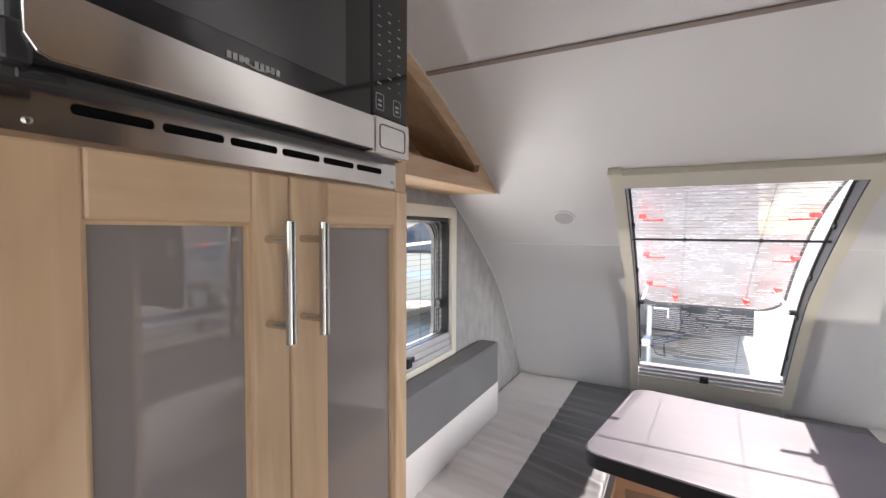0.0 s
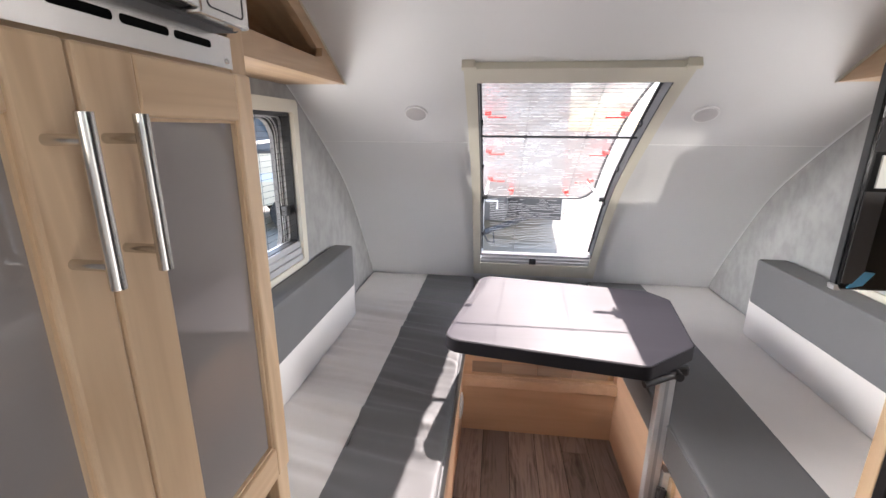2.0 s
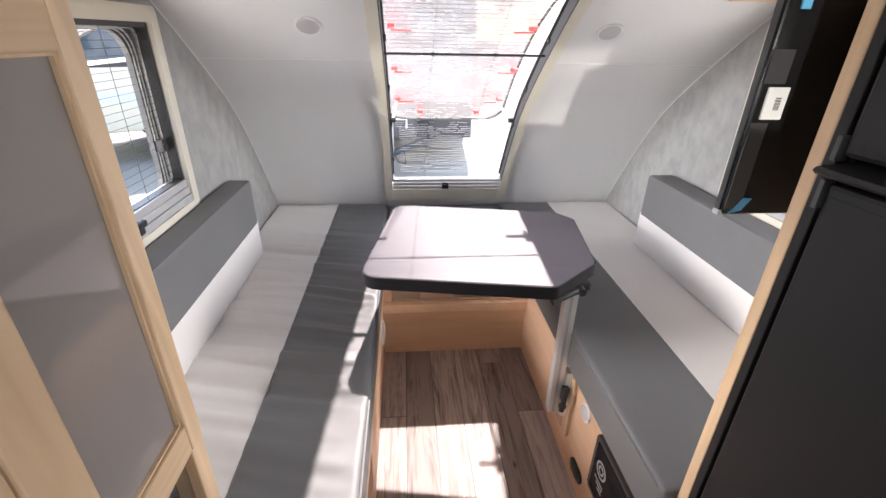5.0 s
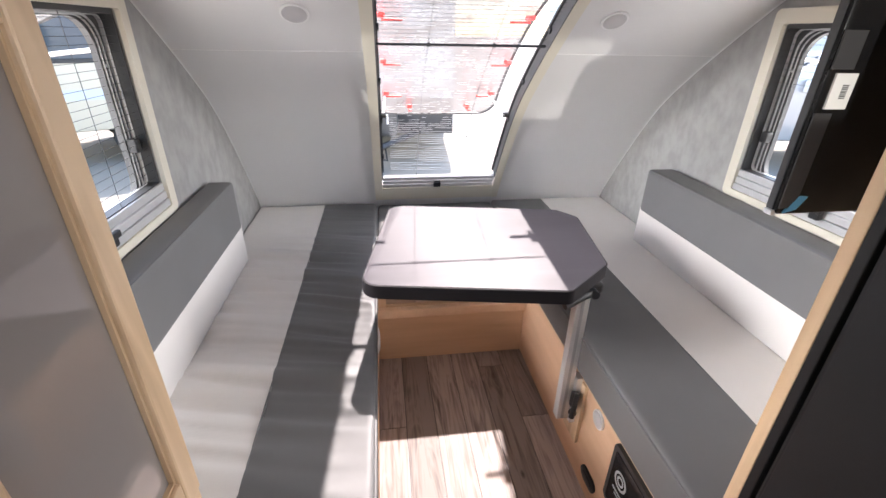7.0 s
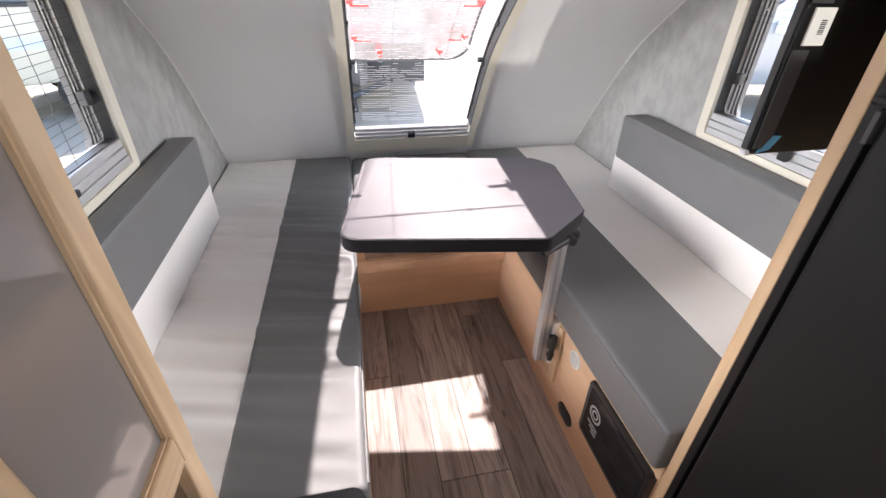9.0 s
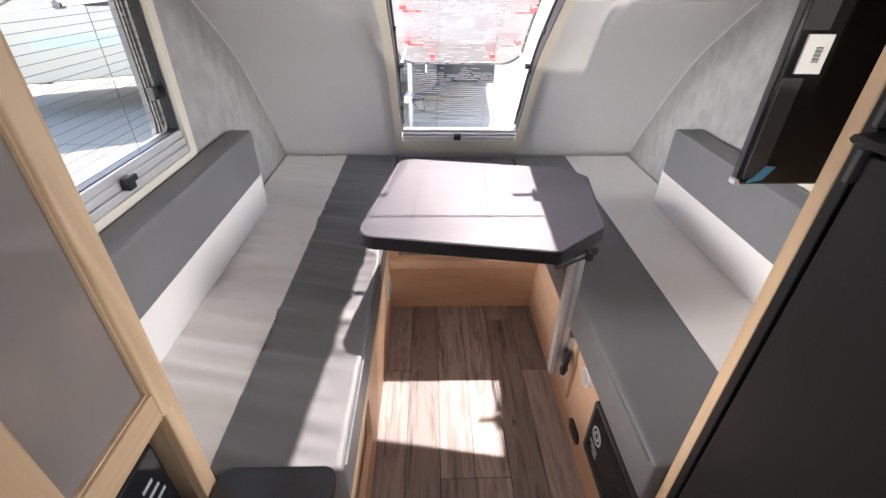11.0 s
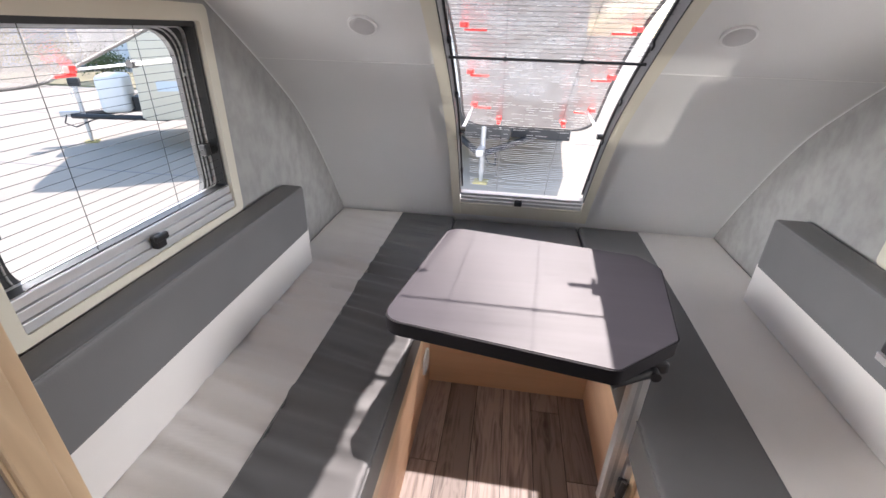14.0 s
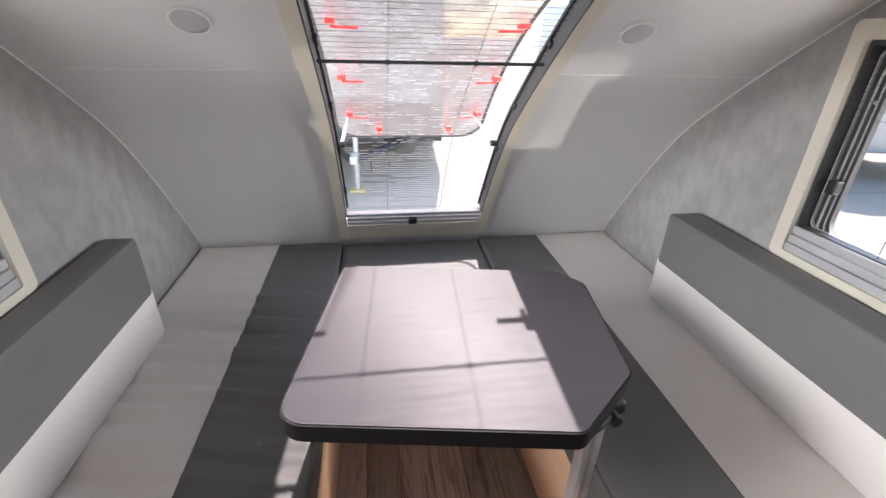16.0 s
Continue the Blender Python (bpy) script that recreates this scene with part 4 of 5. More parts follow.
CY0 = 0.966
two_tone("seat_cushion", XL + 0.006, -0.472, -0.21, CY0, 2.703, 1.0, 0.03)
two_tone("seat_cushion", XR - 0.006, 0.678, 0.404, 0.964, 2.703, 4.0, 0.003, -0.012)
solid("seat_cushion", soft_box(-0.206, 0.40, BY + 0.002, 2.695, ZP + 0.001, ZS - 0.004, 0.022, 0.002, 7.0), "grey_vinyl", True,
      "charcoal vinyl cushion filling the bench under the front window", "cushion", "bench cushions")


def backrest(x_wall, x_face, y0, y1, seed, skew):
    t = thing("backrest_cushion", "backrest cushion, charcoal vinyl over off-white vinyl, against the wall", "cushion", (x_wall, y0, ZS), "backrest cushions")
    a, b = sorted((x_wall, x_face))
    zm = 0.689
    def lean(bm):
        """The near end stands a little further out from the wall."""
        for v in bm.verts:
            f = (v.co.x - x_wall) / (x_face - x_wall)
            v.co.x += skew * (y1 - v.co.y) * f
        return bm
    part("light_band", lean(soft_box(a, b, y0, y1, ZS + 0.002, zm + 0.012, 0.008, 0, seed, step=0.06)), "white_vinyl", t, "off-white vinyl band", True)
    part("dark_band", lean(soft_box(a - 0.0006, b + 0.0006, y0 - 0.0006, y1 + 0.0006, zm, 0.864, 0.014, 0.002, seed, step=0.04)), "grey_vinyl", t, "charcoal vinyl band", True)
    s = 1 if x_face > x_wall else -1
    part("piping", lean(rod([(x_face - s * 0.004, y0 + 0.02, 0.860), (x_face - s * 0.004, y1 - 0.02, 0.860)], 0.003, 6)), "grey_vinyl", t, "", True)


backrest(XL + 0.012, -0.702, 0.95, 2.105, 2.0, 0.0)
backrest(XR - 0.012, 0.914, 0.966, 2.142, 3.0, 0.006)

# ---- table ----
FL, U, V = Vector((-0.24, 1.482)), Vector((0.9869, -0.1616)), Vector((0.1616, 0.9869))
ZT = 0.775


def table_outline(grow=0.0):
    w, d, r = 0.673, 0.572, 0.05
    pts = []
    def corner(cu, cv, rr, a0, a1, n=6):
        for k in range(n + 1):
            a = radians(a0 + (a1 - a0) * k / n)
            pts.append((cu + (rr + grow) * math.cos(a), cv + (rr + grow) * math.sin(a)))
    corner(r, r, r, 180, 270)
    corner(0.525, 0.03, 0.03, 270, 318)
    corner(w - 0.03, 0.165, 0.03, 318, 360)
    corner(w - 0.03, d - 0.075, 0.03, 0, 45)
    corner(w - 0.075, d - 0.03, 0.03, 45, 90)
    corner(r, d - r, r, 90, 180)
    return [tuple(FL + U * u + V * v) for u, v in pts]


tb = thing("dinette_table", "charcoal laminate dinette table with clipped corners on a silver leg", "table", (0.39, 1.52, 0.2))
part("tabletop", prism(table_outline(-0.002), "z", ZT - 0.04, ZT, bevel=0.002), "laminate", tb, "charcoal wood-grain laminate top", True)
part("edge_band", ring(table_outline(0.002), table_outline(-0.0015), "z", ZT - 0.0395, ZT - 0.002), "table_edge", tb, "black edge band", True)
leg = part("leg", box(0.366, 0.406, 1.502, 1.534, 0.205, 0.70, 0.003), "alu", tb, "square silver table leg")
part("leg_groove", box(0.380, 0.389, 1.5005, 1.5018, 0.21, 0.695), "galv", leg)
part("wall_bracket", box(0.410, 0.4385, 1.495, 1.53, 0.19, 0.38, 0.002), "alu", tb, "silver mounting rail")
ck = part("clamp", box(0.398, 0.422, 1.482, 1.5015, 0.27, 0.33, 0.006), "black", tb, "black clamp block")
part("clamp_lever", rod([(0.412, 1.48, 0.335), (0.402, 1.468, 0.30), (0.396, 1.464, 0.25)], 0.009, 10), "black", ck, "", True)
part("clamp_knob", disc((0.404, 1.476, 0.262), (-0.6, -0.8, 0), 0.013, 0.008, 16, 0.003), "black", ck, "", True)
part("swivel_arm", box(0.345, 0.43, 1.485, 1.575, 0.701, 0.734, 0.008), "black", tb, "black swivel plate under the top")
lv = part("swivel_lever", rod([(0.40, 1.478, 0.714), (0.362, 1.462, 0.712), (0.30, 1.44, 0.698)], 0.0105, 10), "black", tb, "black tightening lever", True)
part("lever_hub", rod([(0.395, 1.46, 0.713), (0.395, 1.4845, 0.713)], 0.012, 14), "black", lv, "", True)

# ---- fittings on the benches ----
puck("floor_light", (RX - 0.0005, 1.382, 0.324), (-1, 0, 0), 0.03, "small round white lamp on the bench front")
puck("floor_light", (LX + 0.0005, 2.01, 0.19), (1, 0, 0), 0.055, "round white lamp on the bench front")
vt = thing("outlet_plate", "small black oblong outlet cover on the bench front", "outlet", (RX, 1.365, 0.083))
part("plate", prism(rounded(1.32, 1.41, 0.06, 0.106, 0.02), "x", RX - 0.008, RX - 0.0005, bevel=0.002), "black", vt, smooth=True)
part("cover", prism(rounded(1.335, 1.395, 0.07, 0.096, 0.012), "x", RX - 0.013, RX - 0.0082, bevel=0.002), "rubber", vt, smooth=True)
hp = thing("audio_console", "black square audio console with pale emblem on bench front", "console", (RX, 1.16, 0.15))
part("frame_plate", prism(rounded(0.972, 1.26, 0.17, 0.377, 0.01), "x", RX - 0.022, RX - 0.0005, bevel=0.003), "black", hp)
part("face", prism(rounded(0.987, 1.245, 0.185, 0.362, 0.006), "x", RX - 0.024, RX - 0.0222), "black_glass", hp)
for ro, ri in ((0.028, 0.021), (0.015, 0.009)):
    c = [(1.2 + ro * math.cos(k * math.tau / 24), 0.297 + ro * math.sin(k * math.tau / 24)) for k in range(24)]
    d = [(1.2 + ri * math.cos(k * math.tau / 24), 0.297 + ri * math.sin(k * math.tau / 24)) for k in range(24)]
    part("emblem", ring(c, d, "x", RX - 0.0248, RX - 0.0243), "glyph", hp)
for k in range(3):
    part("print_bar", box(RX - 0.0248, RX - 0.0243, 1.175, 1.225 - 0.012 * k, 0.25 - 0.012 * k, 0.256 - 0.012 * k), "glyph", hp)
shelf = thing("flip_shelf", "black flip-up shelf with rounded corners beside the tall cabinet", "shelf", (-0.33, 0.86, 0.585))
part("shelf_board", prism(rounded(-0.42, -0.212, 0.70, 0.945, 0.02), "z", 0.575, 0.60, bevel=0.003), "black", shelf, smooth=True)
part("shelf_support", box(-0.40, -0.25, 0.72, 0.925, 0.44, 0.574, 0.004), "ply", shelf)
part("support_side", box(-0.40, -0.25, 0.72, 0.925, 0.0, 0.439), "ply", shelf)

# ---- tall cabinet with microwave ----
CF, CA, CB = -0.425, 0.415, 0.925      # cabinet face, near and far end
cab = thing("tall_cabinet", "tall maple cabinet with two grey glass doors", "cabinet", (CF, (CA + CB) / 2, 0))
part("end_panel", box(XL + 0.001, CF - 0.002, CB - 0.018, CB, 0, roof(CB) - 0.004), "maple_z", cab)
part("end_panel", box(XL + 0.001, CF - 0.002, CA, CA + 0.018, 0, roof(CA) - 0.004), "maple_z", cab)
part("back_fill", box(XL + 0.002, CF - 0.03, CA + 0.019, CB - 0.019, 0.801, 1.41), "maple_z", cab)
part("niche_back", box(XL + 0.002, -0.62, CA + 0.019, CB - 0.019, 0.561, 0.80), "maple_y", cab)
part("niche_floor", box(XL + 0.002, CF - 0.02, CA + 0.019, CB - 0.019, 0.54, 0.56), "maple_y", cab)
part("face_stile", box(CF - 0.018, CF, CB - 0.032, CB + 0.001, 0, 1.692, 0.002), "maple_z", cab)
part("face_stile", box(CF - 0.018, CF, CA - 0.002, CA + 0.01, 0, 1.692, 0.002), "maple_z", cab)
part("face_rail", box(CF - 0.018, CF - 0.001, CA + 0.0105, CB - 0.0325, 1.388, 1.441, 0.002), "maple_y", cab)
part("top_panel", box(CF - 0.018, CF, CA, CB, 1.693, roof(CB) - 0.003, 0.002), "maple_y", cab)


def glass_door(y0, g0, g1, y1, handle_y):
    z0, z1 = 0.848, 1.403
    xa, xb = CF + 0.0008, CF + 0.020
    d = part("door", box(xa, xb, y0, g0, z0, z1, 0.003), "maple_z", cab, "maple frame with grey glass")
    part("stile", box(xa, xb, g1, y1, z0, z1, 0.003), "maple_z", d)
    part("rail", box(xa, xb - 0.0006, g0, g1, z1 - 0.052, z1, 0.003), "maple_y", d)
    part("rail", box(xa, xb - 0.0006, g0, g1, z0, z0 + 0.048, 0.003), "maple_y", d)
    bm = ring(rect(g0 - 0.001, g1 + 0.001, z0 + 0.047, z1 - 0.051), rect(g0 + 0.003, g1 - 0.003, z0 + 0.051, z1 - 0.055), "x", xa + 0.002, xb - 0.006)
    part("bead", bm, "maple_z", d)
    part("glass", box(xa + 0.003, xa + 0.008, g0, g1, z0 + 0.048, z1 - 0.052), "smoke", d, "grey back-painted glass")
    h = part("handle", rod([(-0.372, handle_y, 1.231), (-0.372, handle_y, 1.353)], 0.0055, 16), "nickel", d, "brushed nickel bar handle", True)
    for z in (1.248, 1.335):
        part("handle_post", rod([(xb - 0.001, handle_y, z), (-0.372, handle_y, z)], 0.004, 12), "nickel", h, "", True)


glass_door(0.425, 0.4775, 0.617, 0.663, 0.634)
glass_door(0.6665, 0.722, 0.868, 0.899, 0.681)
sw = thing("switch_box", "black switch box with pale marks in the cabinet niche", "switch box", (-0.47, 0.84, 0.56))
part("housing", box(-0.53, -0.445, 0.78, 0.872, 0.561, 0.79, 0.006), "black_glass", sw)
for k in range(3):
    part("print_bar", box(-0.4448, -0.4442, 0.82, 0.855 - 0.006 * k, 0.70 + 0.02 * k, 0.706 + 0.02 * k), "glyph", sw)
part("lower_panel", box(CF - 0.018, CF - 0.001, CA + 0.0105, CB - 0.0325, 0.04, 0.539, 0.002), "maple_z", cab)

mw = thing("microwave_oven", "stainless steel and black glass built-in microwave oven", "microwave", (CF, 0.66, 1.37))
# vented trim plate
slots = []
for k in range(6):
    a = 0.477 + k * 0.0635
    slots.append(rounded(a, a + 0.057, 1.4265, 1.4345, 0.0034, 3))
panel_with_holes("x", CF + 0.004, CF + 0.0055, rect(CA + 0.008, 0.888, 1.409, 1.443), slots, "steel", "trim_plate", mw, "stainless trim plate with vent slots")
# sheet put behind the vent slots, coloured as the shade inside them
part("slot_shade_sheet", box(CF + 0.0006, CF + 0.002, CA + 0.02, 0.88, 1.413, 1.442), "void", mw)
for y in (0.453, 0.878):
    part("screw", disc((CF + 0.0055, y, 1.417), (1, 0, 0), 0.003, 0.0012, 12, 0.0008), "nickel", mw)
MX = CF + 0.038
part("casing", box(XL + 0.05, CF + 0.02, CA + 0.012, 0.888, 1.4475, 1.69, 0.004), "black", mw, "black casing")
# dark bar added as the shade in the gap below the oven
part("foot_shadow_strip", box(CF + 0.003, CF + 0.026, CA + 0.02, 0.863, 1.4435, 1.447), "rubber", mw)
Y0, Y1, YD, Z0, Z1 = 0.434, 0.870, 0.785, 1.45, 1.69
part("door_backing", box(CF + 0.021, MX - 0.004, Y0, YD - 0.0008, Z0, Z1, 0.003), "black", mw)
part("door_glass", box(MX - 0.0035, MX - 0.0005, Y0 + 0.016, YD - 0.001, Z0 + 0.02, Z1, 0.001), "black_glass", mw, "black glass door")
part("oven_window", box(MX - 0.0004, MX, Y0 + 0.05, YD - 0.05, Z0 + 0.066, Z1 - 0.03), "oven_window", mw, "smoked viewing window")
# steel band along the door's foot
band = [(YD - 0.001, Z0), (YD - 0.001, Z0 + 0.042)]
band += [(Y0 + 0.006 + (YD - Y0 - 0.006) * (1 - k / 16), Z0 + 0.042 - 0.004 * math.sin(math.pi * k / 16) + 0.004 * k / 16) for k in range(1, 17)]
band += [(Y0 + 0.006, Z0 + 0.012), (Y0 + 0.012, Z0 + 0.003), (Y0 + 0.02, Z0)]
part("steel_band", prism(band, "x", MX, MX + 0.0045, bevel=0.0008), "steel", mw, "brushed steel band")
part("hinge_block", box(CF + 0.021, MX + 0.002, Y0 - 0.004, Y0 + 0.012, Z0 - 0.006, Z0 + 0.02, 0.003), "black", mw)
part("hinge_pin", rod([(MX - 0.006, Y0 + 0.006, Z0 - 0.010), (MX - 0.006, Y0 + 0.03, Z0 - 0.008)], 0.003, 8), "black", mw)
part("keypad", box(CF + 0.021, MX + 0.0005, YD + 0.0008, Y1, Z0 + 0.046, Z1, 0.002), "black_glass", mw, "black keypad with pale print")
bt = part("door_button_plate", box(CF + 0.021, MX + 0.004, YD + 0.0008, Y1, Z0 - 0.004, Z0 + 0.045, 0.003), "steel", mw, "steel door-release panel")
part("door_button", ring(rounded(YD + 0.012, Y1 - 0.012, Z0 + 0.004, Z0 + 0.036, 0.006), rounded(YD + 0.0132, Y1 - 0.0132, Z0 + 0.0052, Z0 + 0.0348, 0.005), "x", MX + 0.0041, MX + 0.0046), "black", bt)
kr = random.Random(9)
for r in range(9):
    for c in range(3):
        y, z = YD + 0.016 + c * 0.023, Z0 + 0.088 + r * 0.0125
        w = kr.choice((0.003, 0.005, 0.007, 0.009))
        part("key_print", box(MX + 0.0006, MX + 0.0009, y - w / 2, y + w / 2, z, z + kr.choice((0.0008, 0.0012, 0.002))), "glyph", mw)
for c in (0.017, 0.057):
    part("key_box", ring(rounded(YD + c - 0.009, YD + c + 0.009, Z0 + 0.054, Z0 + 0.076, 0.003), rounded(YD + c - 0.008, YD + c + 0.008, Z0 + 0.055, Z0 + 0.075, 0.002), "x", MX + 0.0006, MX + 0.0009), "glyph", mw)
    for k in range(2):
        part("key_print", box(MX + 0.0006, MX + 0.0009, YD + c - 0.004, YD + c + 0.004, Z0 + 0.059 + 0.006 * k, Z0 + 0.062 + 0.006 * k), "glyph", mw)
for k in range(9):
    a = 0.578 + k * 0.0062 + (0.004 if k > 3 else 0)
    part("emblem_bar", box(MX - 0.0003, MX + 0.0004, a, a + 0.0042, Z0 + 0.046, Z0 + 0.052), "glyph", mw)
arc = [(MX + 0.0002, 0.611 + 0.018 * math.cos(radians(a)), Z0 + 0.053 + 0.008 * math.sin(radians(a))) for a in range(200, 345, 12)]
part("emblem_arc", rod(arc, 0.0009, 6), "glyph", mw)

# ---- fridge and its partition ----
part_wall = thing("partition_panel", "maple partition panel between fridge and bench", "partition", (0.7, 0.96, 0))
part("board", box(0.447, XR - 0.001, 0.937, 0.956, 0, roof(0.975) - 0.004), "maple_z", part_wall)
part("edge_strip", box(0.430, 0.4465, 0.935, 0.958, 0, roof(0.98) - 0.006, 0.002), "maple_z", part_wall, "pale maple edge strip")
part("board", box(0.447, XR - 0.001, 0.245, 0.265, 0, roof(0.4) - 0.004), "maple_z", part_wall)
fr = thing("refrigerator", "tall matte black two-door refrigerator in a cabinet", "refrigerator", (0.7, 0.6, 0))
part("surround", box(0.4295, 0.47, 0.9175, 0.9345, 0.02, 1.85, 0.002), "fridge", fr)
part("body", box(0.475, 1.0, 0.30, 0.932, 0.02, 1.66), "black", fr)
low = part("lower_door", box(0.425, 0.474, 0.30, 0.909, 0.06, 1.212, 0.006), "fridge", fr, "black lower door")
upp = part("freezer_door", box(0.425, 0.474, 0.30, 0.909, 1.246, 1.66, 0.006), "fridge", fr, "black freezer door")
for d, z0, z1 in ((low, 0.075, 1.197), (upp, 1.261, 1.645)):
    part("door_panel", box(0.4228, 0.4246, 0.315, 0.8985, z0, z1, 0.0008), "fridge", d)
part("door_gasket", box(0.4475, 0.4735, 0.9095, 0.917, 0.06, 1.66), "rubber", fr)
part("hinge_plate", box(0.418, 0.434, 0.9095, 0.9165, 1.178, 1.216, 0.001), "jamb", fr, "grey hinge")
part("hinge_plate", box(0.418, 0.434, 0.9095, 0.9165, 1.24, 1.27, 0.001), "jamb", fr, "grey hinge")
part("hinge_arm", prism([(0.4745, 1.219), (0.402, 1.224), (0.398, 1.228), (0.402, 1.233), (0.4745, 1.24)], "y", 0.60, 0.914, bevel=0.002), "black", fr, "black door lip")
part("top_cover", box(0.447, 0.47, 0.27, 0.89, 1.665, roof(0.9) - 0.01), "maple_y", fr)

# ---- television, back towards the aisle ----
tv = thing("television", "thin black flat television in clear wrap, hung beside the window", "television", (0.66, 1.04, 1.09))
part("back_shell", box(0.391, 0.943, 1.030, 1.041, 1.123, 1.437, 0.006), "tv_black", tv, "glossy black back", True)
part("screen", box(0.396, 0.938, 1.0415, 1.045, 1.13, 1.43, 0.002), "black_glass", tv)
part("rim", ring(rounded(0.3895, 0.9445, 1.1215, 1.4385, 0.012), rounded(0.394, 0.94, 1.126, 1.434, 0.008), "y", 1.036, 1.0465), "rubber", tv, "", True)
part("wrap_edge", box(0.3925, 0.418, 1.0275, 1.0296, 1.133, 1.265), "oven_window", tv, "strip of clear protective wrap")
part("wrap_edge", box(0.3925, 0.424, 1.0275, 1.0296, 1.318, 1.362), "oven_window", tv, "strip of clear protective wrap")
lb = part("paper_label", box(0.403, 0.434, 1.0272, 1.0298, 1.27, 1.3135), "label", tv, "white paper label with bar code")
for k in range(8):
    part("label_print", box(0.417, 0.4255, 1.0266, 1.0271, 1.283 + k * 0.0022, 1.2842 + k * 0.0022 + 0.0004 * (k % 2)), "ink", lb)
part("blue_tape", prism([(0.401, 1.126), (0.42, 1.131), (0.432, 1.15), (0.418, 1.151)], "y", 1.0268, 1.0298), "tape", tv, "blue masking tape")
part("blue_tape", box(0.411, 0.424, 1.0268, 1.0298, 1.41, 1.4385), "tape", tv, "blue masking tape")
part("corner_wrap", prism([(0.388, 1.121), (0.397, 1.1205), (0.392, 1.129), (0.387, 1.128)], "y", 1.033, 1.046), "alu", tv, "pale foam corner")
part("wall_arm", box(0.62, 0.70, 0.9565, 1.0292, 1.2, 1.3, 0.004), "black", tv, "black wall mount")

# ---- outdoors ----
GZ = -0.56
bm = bmesh.new()
bmesh.ops.create_grid(bm, x_segments=2, y_segments=2, size=400)
bmesh.ops.translate(bm, vec=(0, 0, GZ), verts=bm.verts)
solid("ground", bm, "concrete", label="wide pale concrete yard", category="ground", kind="structure")
for k in range(-4, 5):
    solid("slab_joint", box(-30, 30, 6.0 + k * 3.5, 6.03 + k * 3.5, GZ, GZ + 0.004), "slab", label="saw-cut joint in the concrete", category="ground", kind="structure")


def caravan(name, skin, length, width, height, nose, label, m, guard=False):
    """A travel trailer built at the origin: tongue tip at y = 0, body behind it along +y, ground at z = 0."""
    t = thing(name, label, "trailer", (0, 0, 0), "parked trailers")
    hw, a = width / 2, 1.25
    prof = [(a, 0.55), (a + 0.06, 0.50), (a + length - 0.1, 0.50), (a + length, 0.6), (a + length - 0.05, height - 0.15), (a + length - 0.3, height)]
    prof += [(a + nose, height), (a + nose * 0.55, height - 0.12), (a + nose * 0.22, height - 0.5), (a + nose * 0.05, height - 1.1)]
    part("body", prism([(y, z) for y, z in prof], "x", -hw, hw, bevel=0.06), skin, t, smooth=True)
    if guard:
        part("rock_guard", box(-hw + 0.02, hw - 0.02, a - 0.06, a + 0.03, 0.46, 1.0, 0.01), "chassis", t, "dark lower nose panel")
    part("stripe", box(-hw - 0.004, hw + 0.004, a + 0.3, a + length - 0.2, 0.95, 1.1), "grey_wall", t, "grey side stripe")
    for s in (-1, 1):
        part("frame_rail", rod([(0.04 * s, 0.05, 0.46), (hw * 0.62 * s, a + 0.3, 0.46)], 0.045, 6), "chassis", t, "black A-frame rail")
        for y in (a + length * 0.5 - 0.42, a + length * 0.5 + 0.42):
            w = part("wheel", rod([(s * (hw - 0.2), y, 0.34), (s * (hw + 0.01), y, 0.34)], 0.34, 20), "tyre", t, "", True)
            part("rim", rod([(s * (hw - 0.1), y, 0.34), (s * (hw + 0.02), y, 0.34)], 0.2, 16), "galv", w)
        for f in (0.3, 0.7):
            y = a + length * f
            wd = part("window", box(s * hw - 0.012, s * hw + 0.012, y - 0.45, y + 0.45, 1.5, 2.05, 0.01), "car_glass", t, "dark window")
            part("window_rim", ring(rounded(y - 0.5, y + 0.5, 1.45, 2.1, 0.1), rounded(y - 0.45, y + 0.45, 1.5, 2.05, 0.08), "x", s * hw - 0.016, s * hw + 0.016), "chassis", wd)
    part("coupler", box(-0.05, 0.05, -0.12, 0.16, 0.44, 0.54, 0.015), "galv", t, "zinc coupler")
    jk = part("jack", rod([(0, 0.2, 0.12), (0, 0.2, 0.95)], 0.035, 10), "galv", t, "zinc tongue jack", True)
    part("jack_foot", box(-0.1, 0.1, 0.1, 0.3, 0.0, 0.03, 0.005), "yellow", jk, "yellow block under the jack")
    part("jack_foot_tube", rod([(0, 0.2, 0.03), (0, 0.2, 0.13)], 0.027, 10), "galv", jk)
    part("jack_head", box(-0.06, 0.06, 0.13, 0.29, 0.93, 1.06, 0.02), "chassis", jk, "black jack head")
    part("jack_crank", rod([(0.05, 0.2, 0.9), (0.22, 0.2, 0.9), (0.22, 0.2, 0.78)], 0.012, 8), "white", jk, "", True)
    part("gas_cover", box(-0.34, 0.34, 0.55, 0.98, 0.52, 1.12, 0.08, seg=3), "jamb" if guard else "white", t, "dark gas bottle cover" if guard else "white gas bottle cover", True)
    part("battery_box", box(-0.2, 0.2, 1.0, 1.2, 0.51, 0.76, 0.02), "chassis", t, "black battery box")
    part("bumper", box(-hw * 0.9, hw * 0.9, a + length, a + length + 0.1, 0.42, 0.52), "chassis", t)
    cable = [(0.03, -0.02, 0.5), (0.12, -0.06, 0.36), (0.2, 0.1, 0.3), (0.16, 0.4, 0.42)]
    part("cable", rod(cable, 0.012, 6), "chassis", t, "", True)
    t.matrix_basis = m
    return t


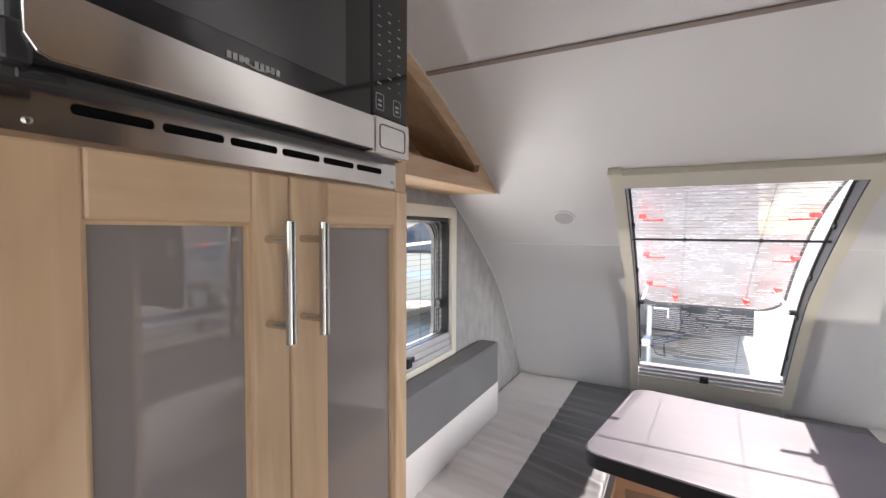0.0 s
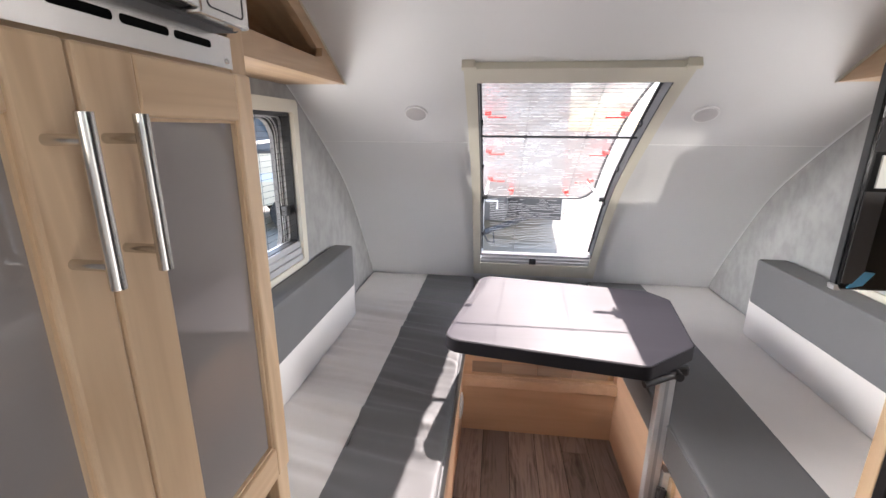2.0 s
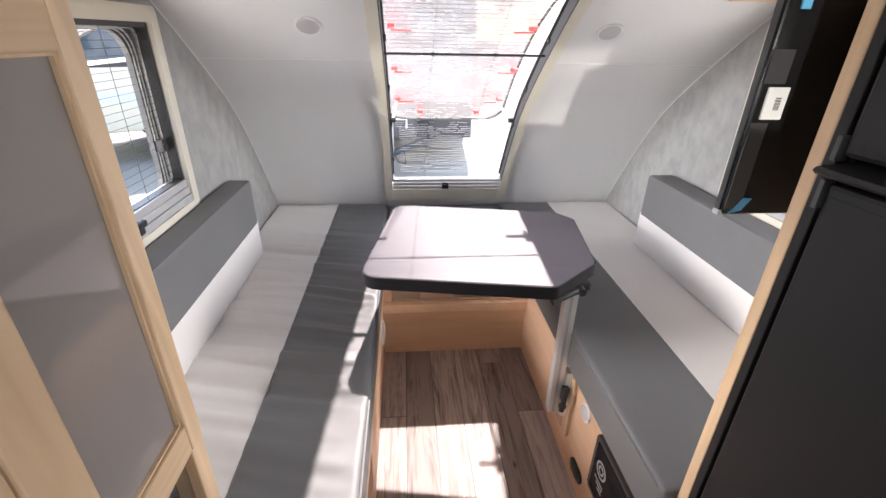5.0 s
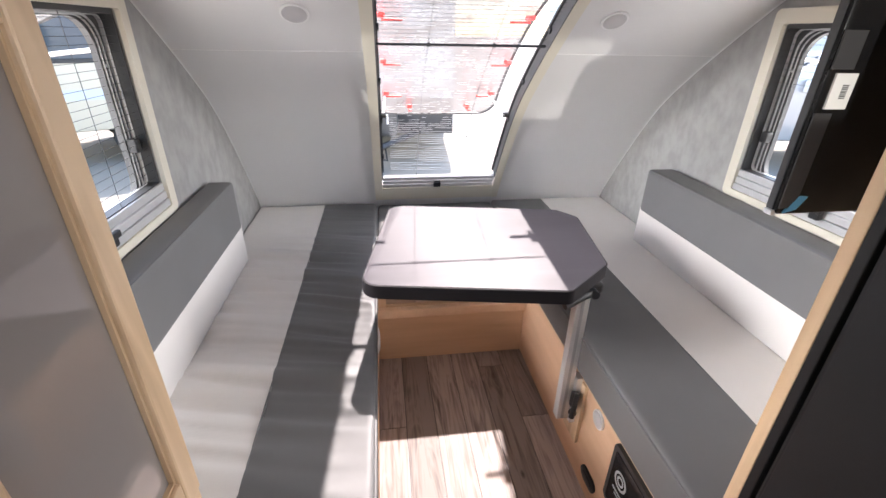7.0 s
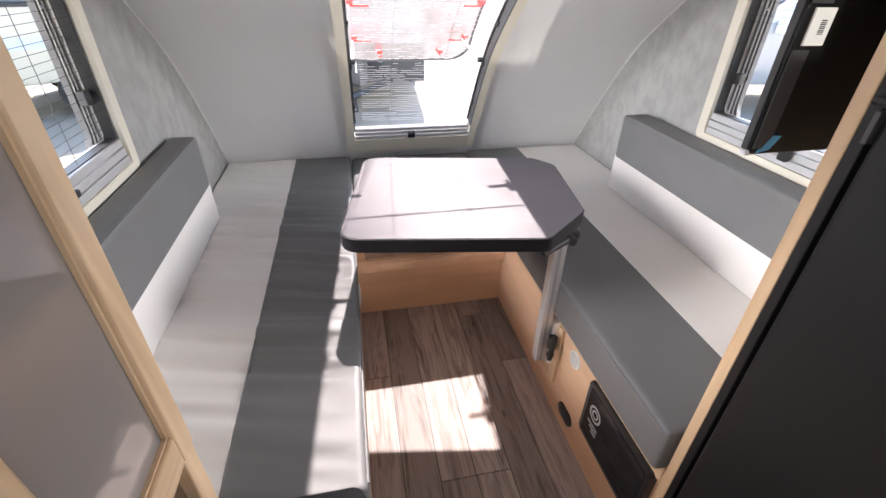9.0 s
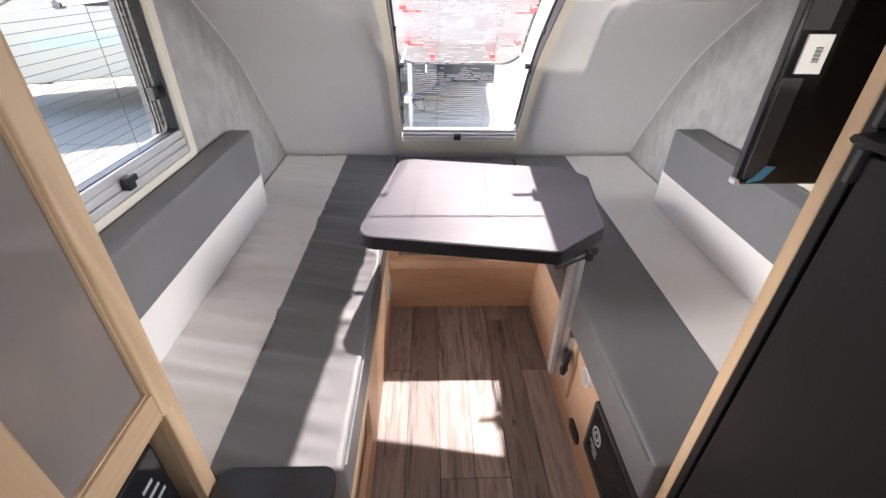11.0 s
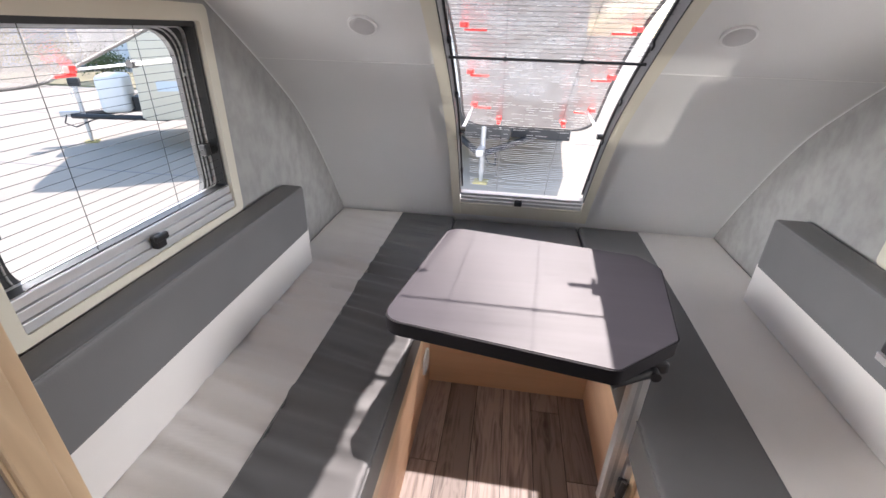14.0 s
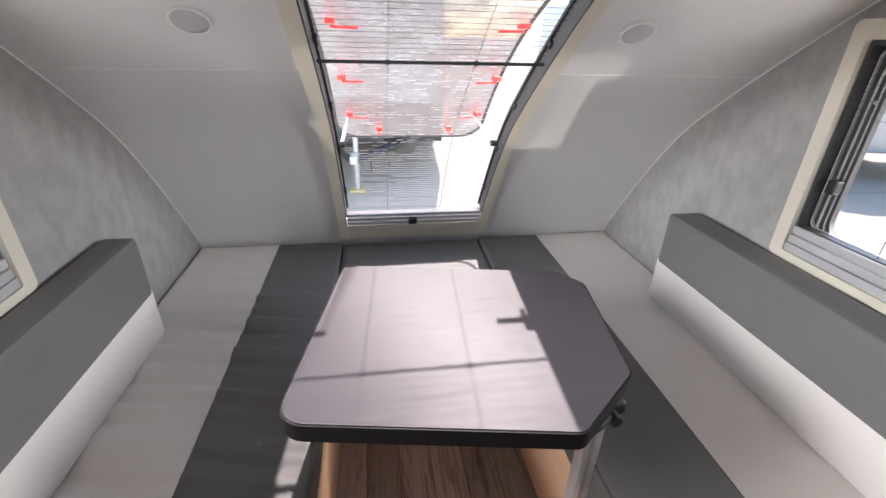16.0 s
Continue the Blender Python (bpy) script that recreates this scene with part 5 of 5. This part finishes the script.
caravan("travel_trailer", "gelcoat", 6.0, 2.44, 3.15, 0.8, "large white travel trailer parked nose-on, jack on a yellow block", pose(-0.32, 6.5, GZ, 0, 0, -4), True)
caravan("travel_trailer", "cream", 5.0, 2.3, 2.75, 0.9, "cream and white travel trailer with a white gas cover", pose(-7.4, 7.3, GZ, 0, 0, -58))
caravan("travel_trailer", "gelcoat", 6.5, 2.44, 3.0, 0.8, "white travel trailer at the side of the yard", pose(9.5, 12.5, GZ, 0, 0, 12))


def pickup(name, m):
    """A parked light truck with a rounded bonnet."""
    t = thing(name, "silver pickup truck with a pale cab, parked on concrete", "car", (0, 0, 0))
    body = [(-2.6, 0.45), (2.5, 0.45), (2.62, 0.7), (2.5, 0.98), (1.2, 1.12), (0.4, 1.72), (-0.9, 1.76), (-1.15, 1.15), (-2.6, 1.12)]
    part("body", prism(body, "x", -0.92, 0.92, bevel=0.07), "car", t, smooth=True)
    part("windscreen", prism([(1.16, 1.15), (1.2, 1.17), (0.46, 1.7), (0.40, 1.69)], "x", -0.78, 0.78), "car_glass", t)
    for s in (-1, 1):
        part("side_window", prism(rounded(-0.85, 0.3, 1.22, 1.66, 0.08), "x", s * 0.90, s * 0.935), "car_glass", t, "dark side window")
        for y in (-1.7, 1.65):
            w = part("wheel", rod([(s * 0.72, y, 0.38), (s * 0.95, y, 0.38)], 0.38, 24), "tyre", t, "", True)
            part("rim", rod([(s * 0.8, y, 0.38), (s * 0.965, y, 0.38)], 0.22, 18), "galv", w)
        part("headlight", box(s * 0.62 - 0.2, s * 0.62 + 0.2, 2.5, 2.62, 0.74, 0.92, 0.03), "pane", t)
        part("mirror", box(s * 0.93, s * 1.12, 0.5, 0.62, 1.2, 1.38, 0.03), "car_white", t)
    part("bumper", box(-0.9, 0.9, 2.55, 2.75, 0.42, 0.64, 0.04), "galv", t)
    t.matrix_basis = m


pickup("pickup_truck", pose(6.9, 7.5, GZ, 0, 0, 80))


def shed(name, x, y, w, d, h, wallmat, label, rz):
    """A long metal building with ribbed siding and a shallow roof."""
    t = thing(name, label, "building", (0, 0, 0), "yard buildings")
    part("wall", box(-w / 2, w / 2, -d / 2, d / 2, 0, h), wallmat, t)
    part("roof", prism([(-d / 2 - 0.4, h), (d / 2 + 0.4, h), (0, h + 1.2)], "x", -w / 2 - 0.4, w / 2 + 0.4), "grey_wall", t, "grey metal roof")
    bm = bmesh.new()
    for k in range(int(w / 0.6)):
        box(-w / 2 + k * 0.6, -w / 2 + k * 0.6 + 0.08, -d / 2 - 0.04, -d / 2 - 0.001, 0, h, bm=bm)
    part("siding_ribs", bm, wallmat, t, kind="stuff")
    for k in range(3):
        x0 = -w / 2 + w * (k + 0.5) / 3 - 1.5
        part("roller_door", box(x0, x0 + 3, -d / 2 - 0.08, -d / 2 - 0.045, 0, 3), "white", t, "white roller door")
    t.matrix_basis = pose(x, y, GZ, 0, 0, rz)


shed("workshop_building", -20, 24, 26, 9, 4.2, "blue_wall", "long blue metal workshop with white roller doors", 30)
shed("workshop_building", 24, 26, 24, 9, 4.2, "grey_wall", "long pale grey metal workshop", -35)


def shrub(name, x, y, r, h, seed, label):
    """Stems with a loose crown of small leaves."""
    g = random.Random(seed)
    t = thing(name, label, "shrub", (x, y, GZ), "yard shrubs")
    bm = bmesh.new()
    tips = []
    for k in range(7):
        a = g.uniform(0, math.tau)
        tip = (x + r * 0.7 * math.cos(a), y + r * 0.7 * math.sin(a), GZ + h * g.uniform(0.6, 0.95))
        rod([(x, y, GZ), (x + (tip[0] - x) * 0.4, y + (tip[1] - y) * 0.4, GZ + h * 0.5), tip], 0.02, 5, bm)
        tips.append(tip)
    part("stem", bm, "bark", t)
    verts, faces = [], []
    for k in range(1400):
        c = Vector(g.choice(tips)) + Vector((g.gauss(0, r * 0.3), g.gauss(0, r * 0.3), g.gauss(0, h * 0.2)))
        c.z = max(c.z, GZ + 0.04)
        q = Euler((g.uniform(0, 6), g.uniform(0, 6), g.uniform(0, 6))).to_matrix()
        s = g.uniform(0.05, 0.1)
        i = len(verts)
        verts += [c + q @ Vector(v) * s for v in ((-0.5, 0, 0), (0, 0.3, 0.1), (0.6, 0, 0), (0, -0.3, 0.1))]
        faces.append((i, i + 1, i + 2, i + 3))
    me = bpy.data.meshes.new("leaves")
    me.from_pydata(verts, [], faces)
    me.materials.append(M["leaf"])
    ob = new("leaves", me)
    PLACE[ob.name] = Matrix.Identity(4)
    ob.parent = t
    ob.matrix_parent_inverse = PLACE[t.name].inverted()
    tagged(ob, kind="stuff")


solid("verge", box(-34, -10, 13.5, 17.5, GZ - 0.02, GZ + 0.05), "dry", label="dry grassy verge along the yard", category="ground", kind="structure")
solid("verge", box(9, 34, 19, 22.0, GZ - 0.02, GZ + 0.05), "dry", label="dry grassy verge along the yard", category="ground", kind="structure")
for k, (x, y, r, h) in enumerate(((-13.5, 14.6, 0.6, 0.8), (-16, 15, 0.8, 1.1), (-19, 15.6, 0.9, 1.5), (-22.5, 15.0, 1.2, 2.4), (-12, 16, 0.5, 0.7), (12, 20, 0.9, 1.3), (16, 20.5, 1.2, 2.2), (20, 20, 0.8, 1.0))):
    shrub("shrub", x, y, r, h, 20 + k, "leafy green shrub on the dry verge")
fence = thing("chain_fence", "grey wire fence with thin posts along the verge", "fence", (-20, 17, GZ))
for k in range(12):
    x = -33 + k * 2
    part("post", rod([(x, 16.9, GZ), (x, 16.9, GZ + 1.8)], 0.03, 8), "galv", fence)
for z in (0.3, 0.9, 1.5, 1.78):
    part("wire", rod([(-33, 16.9, GZ + z), (-11, 16.9, GZ + z)], 0.012, 5), "galv", fence)
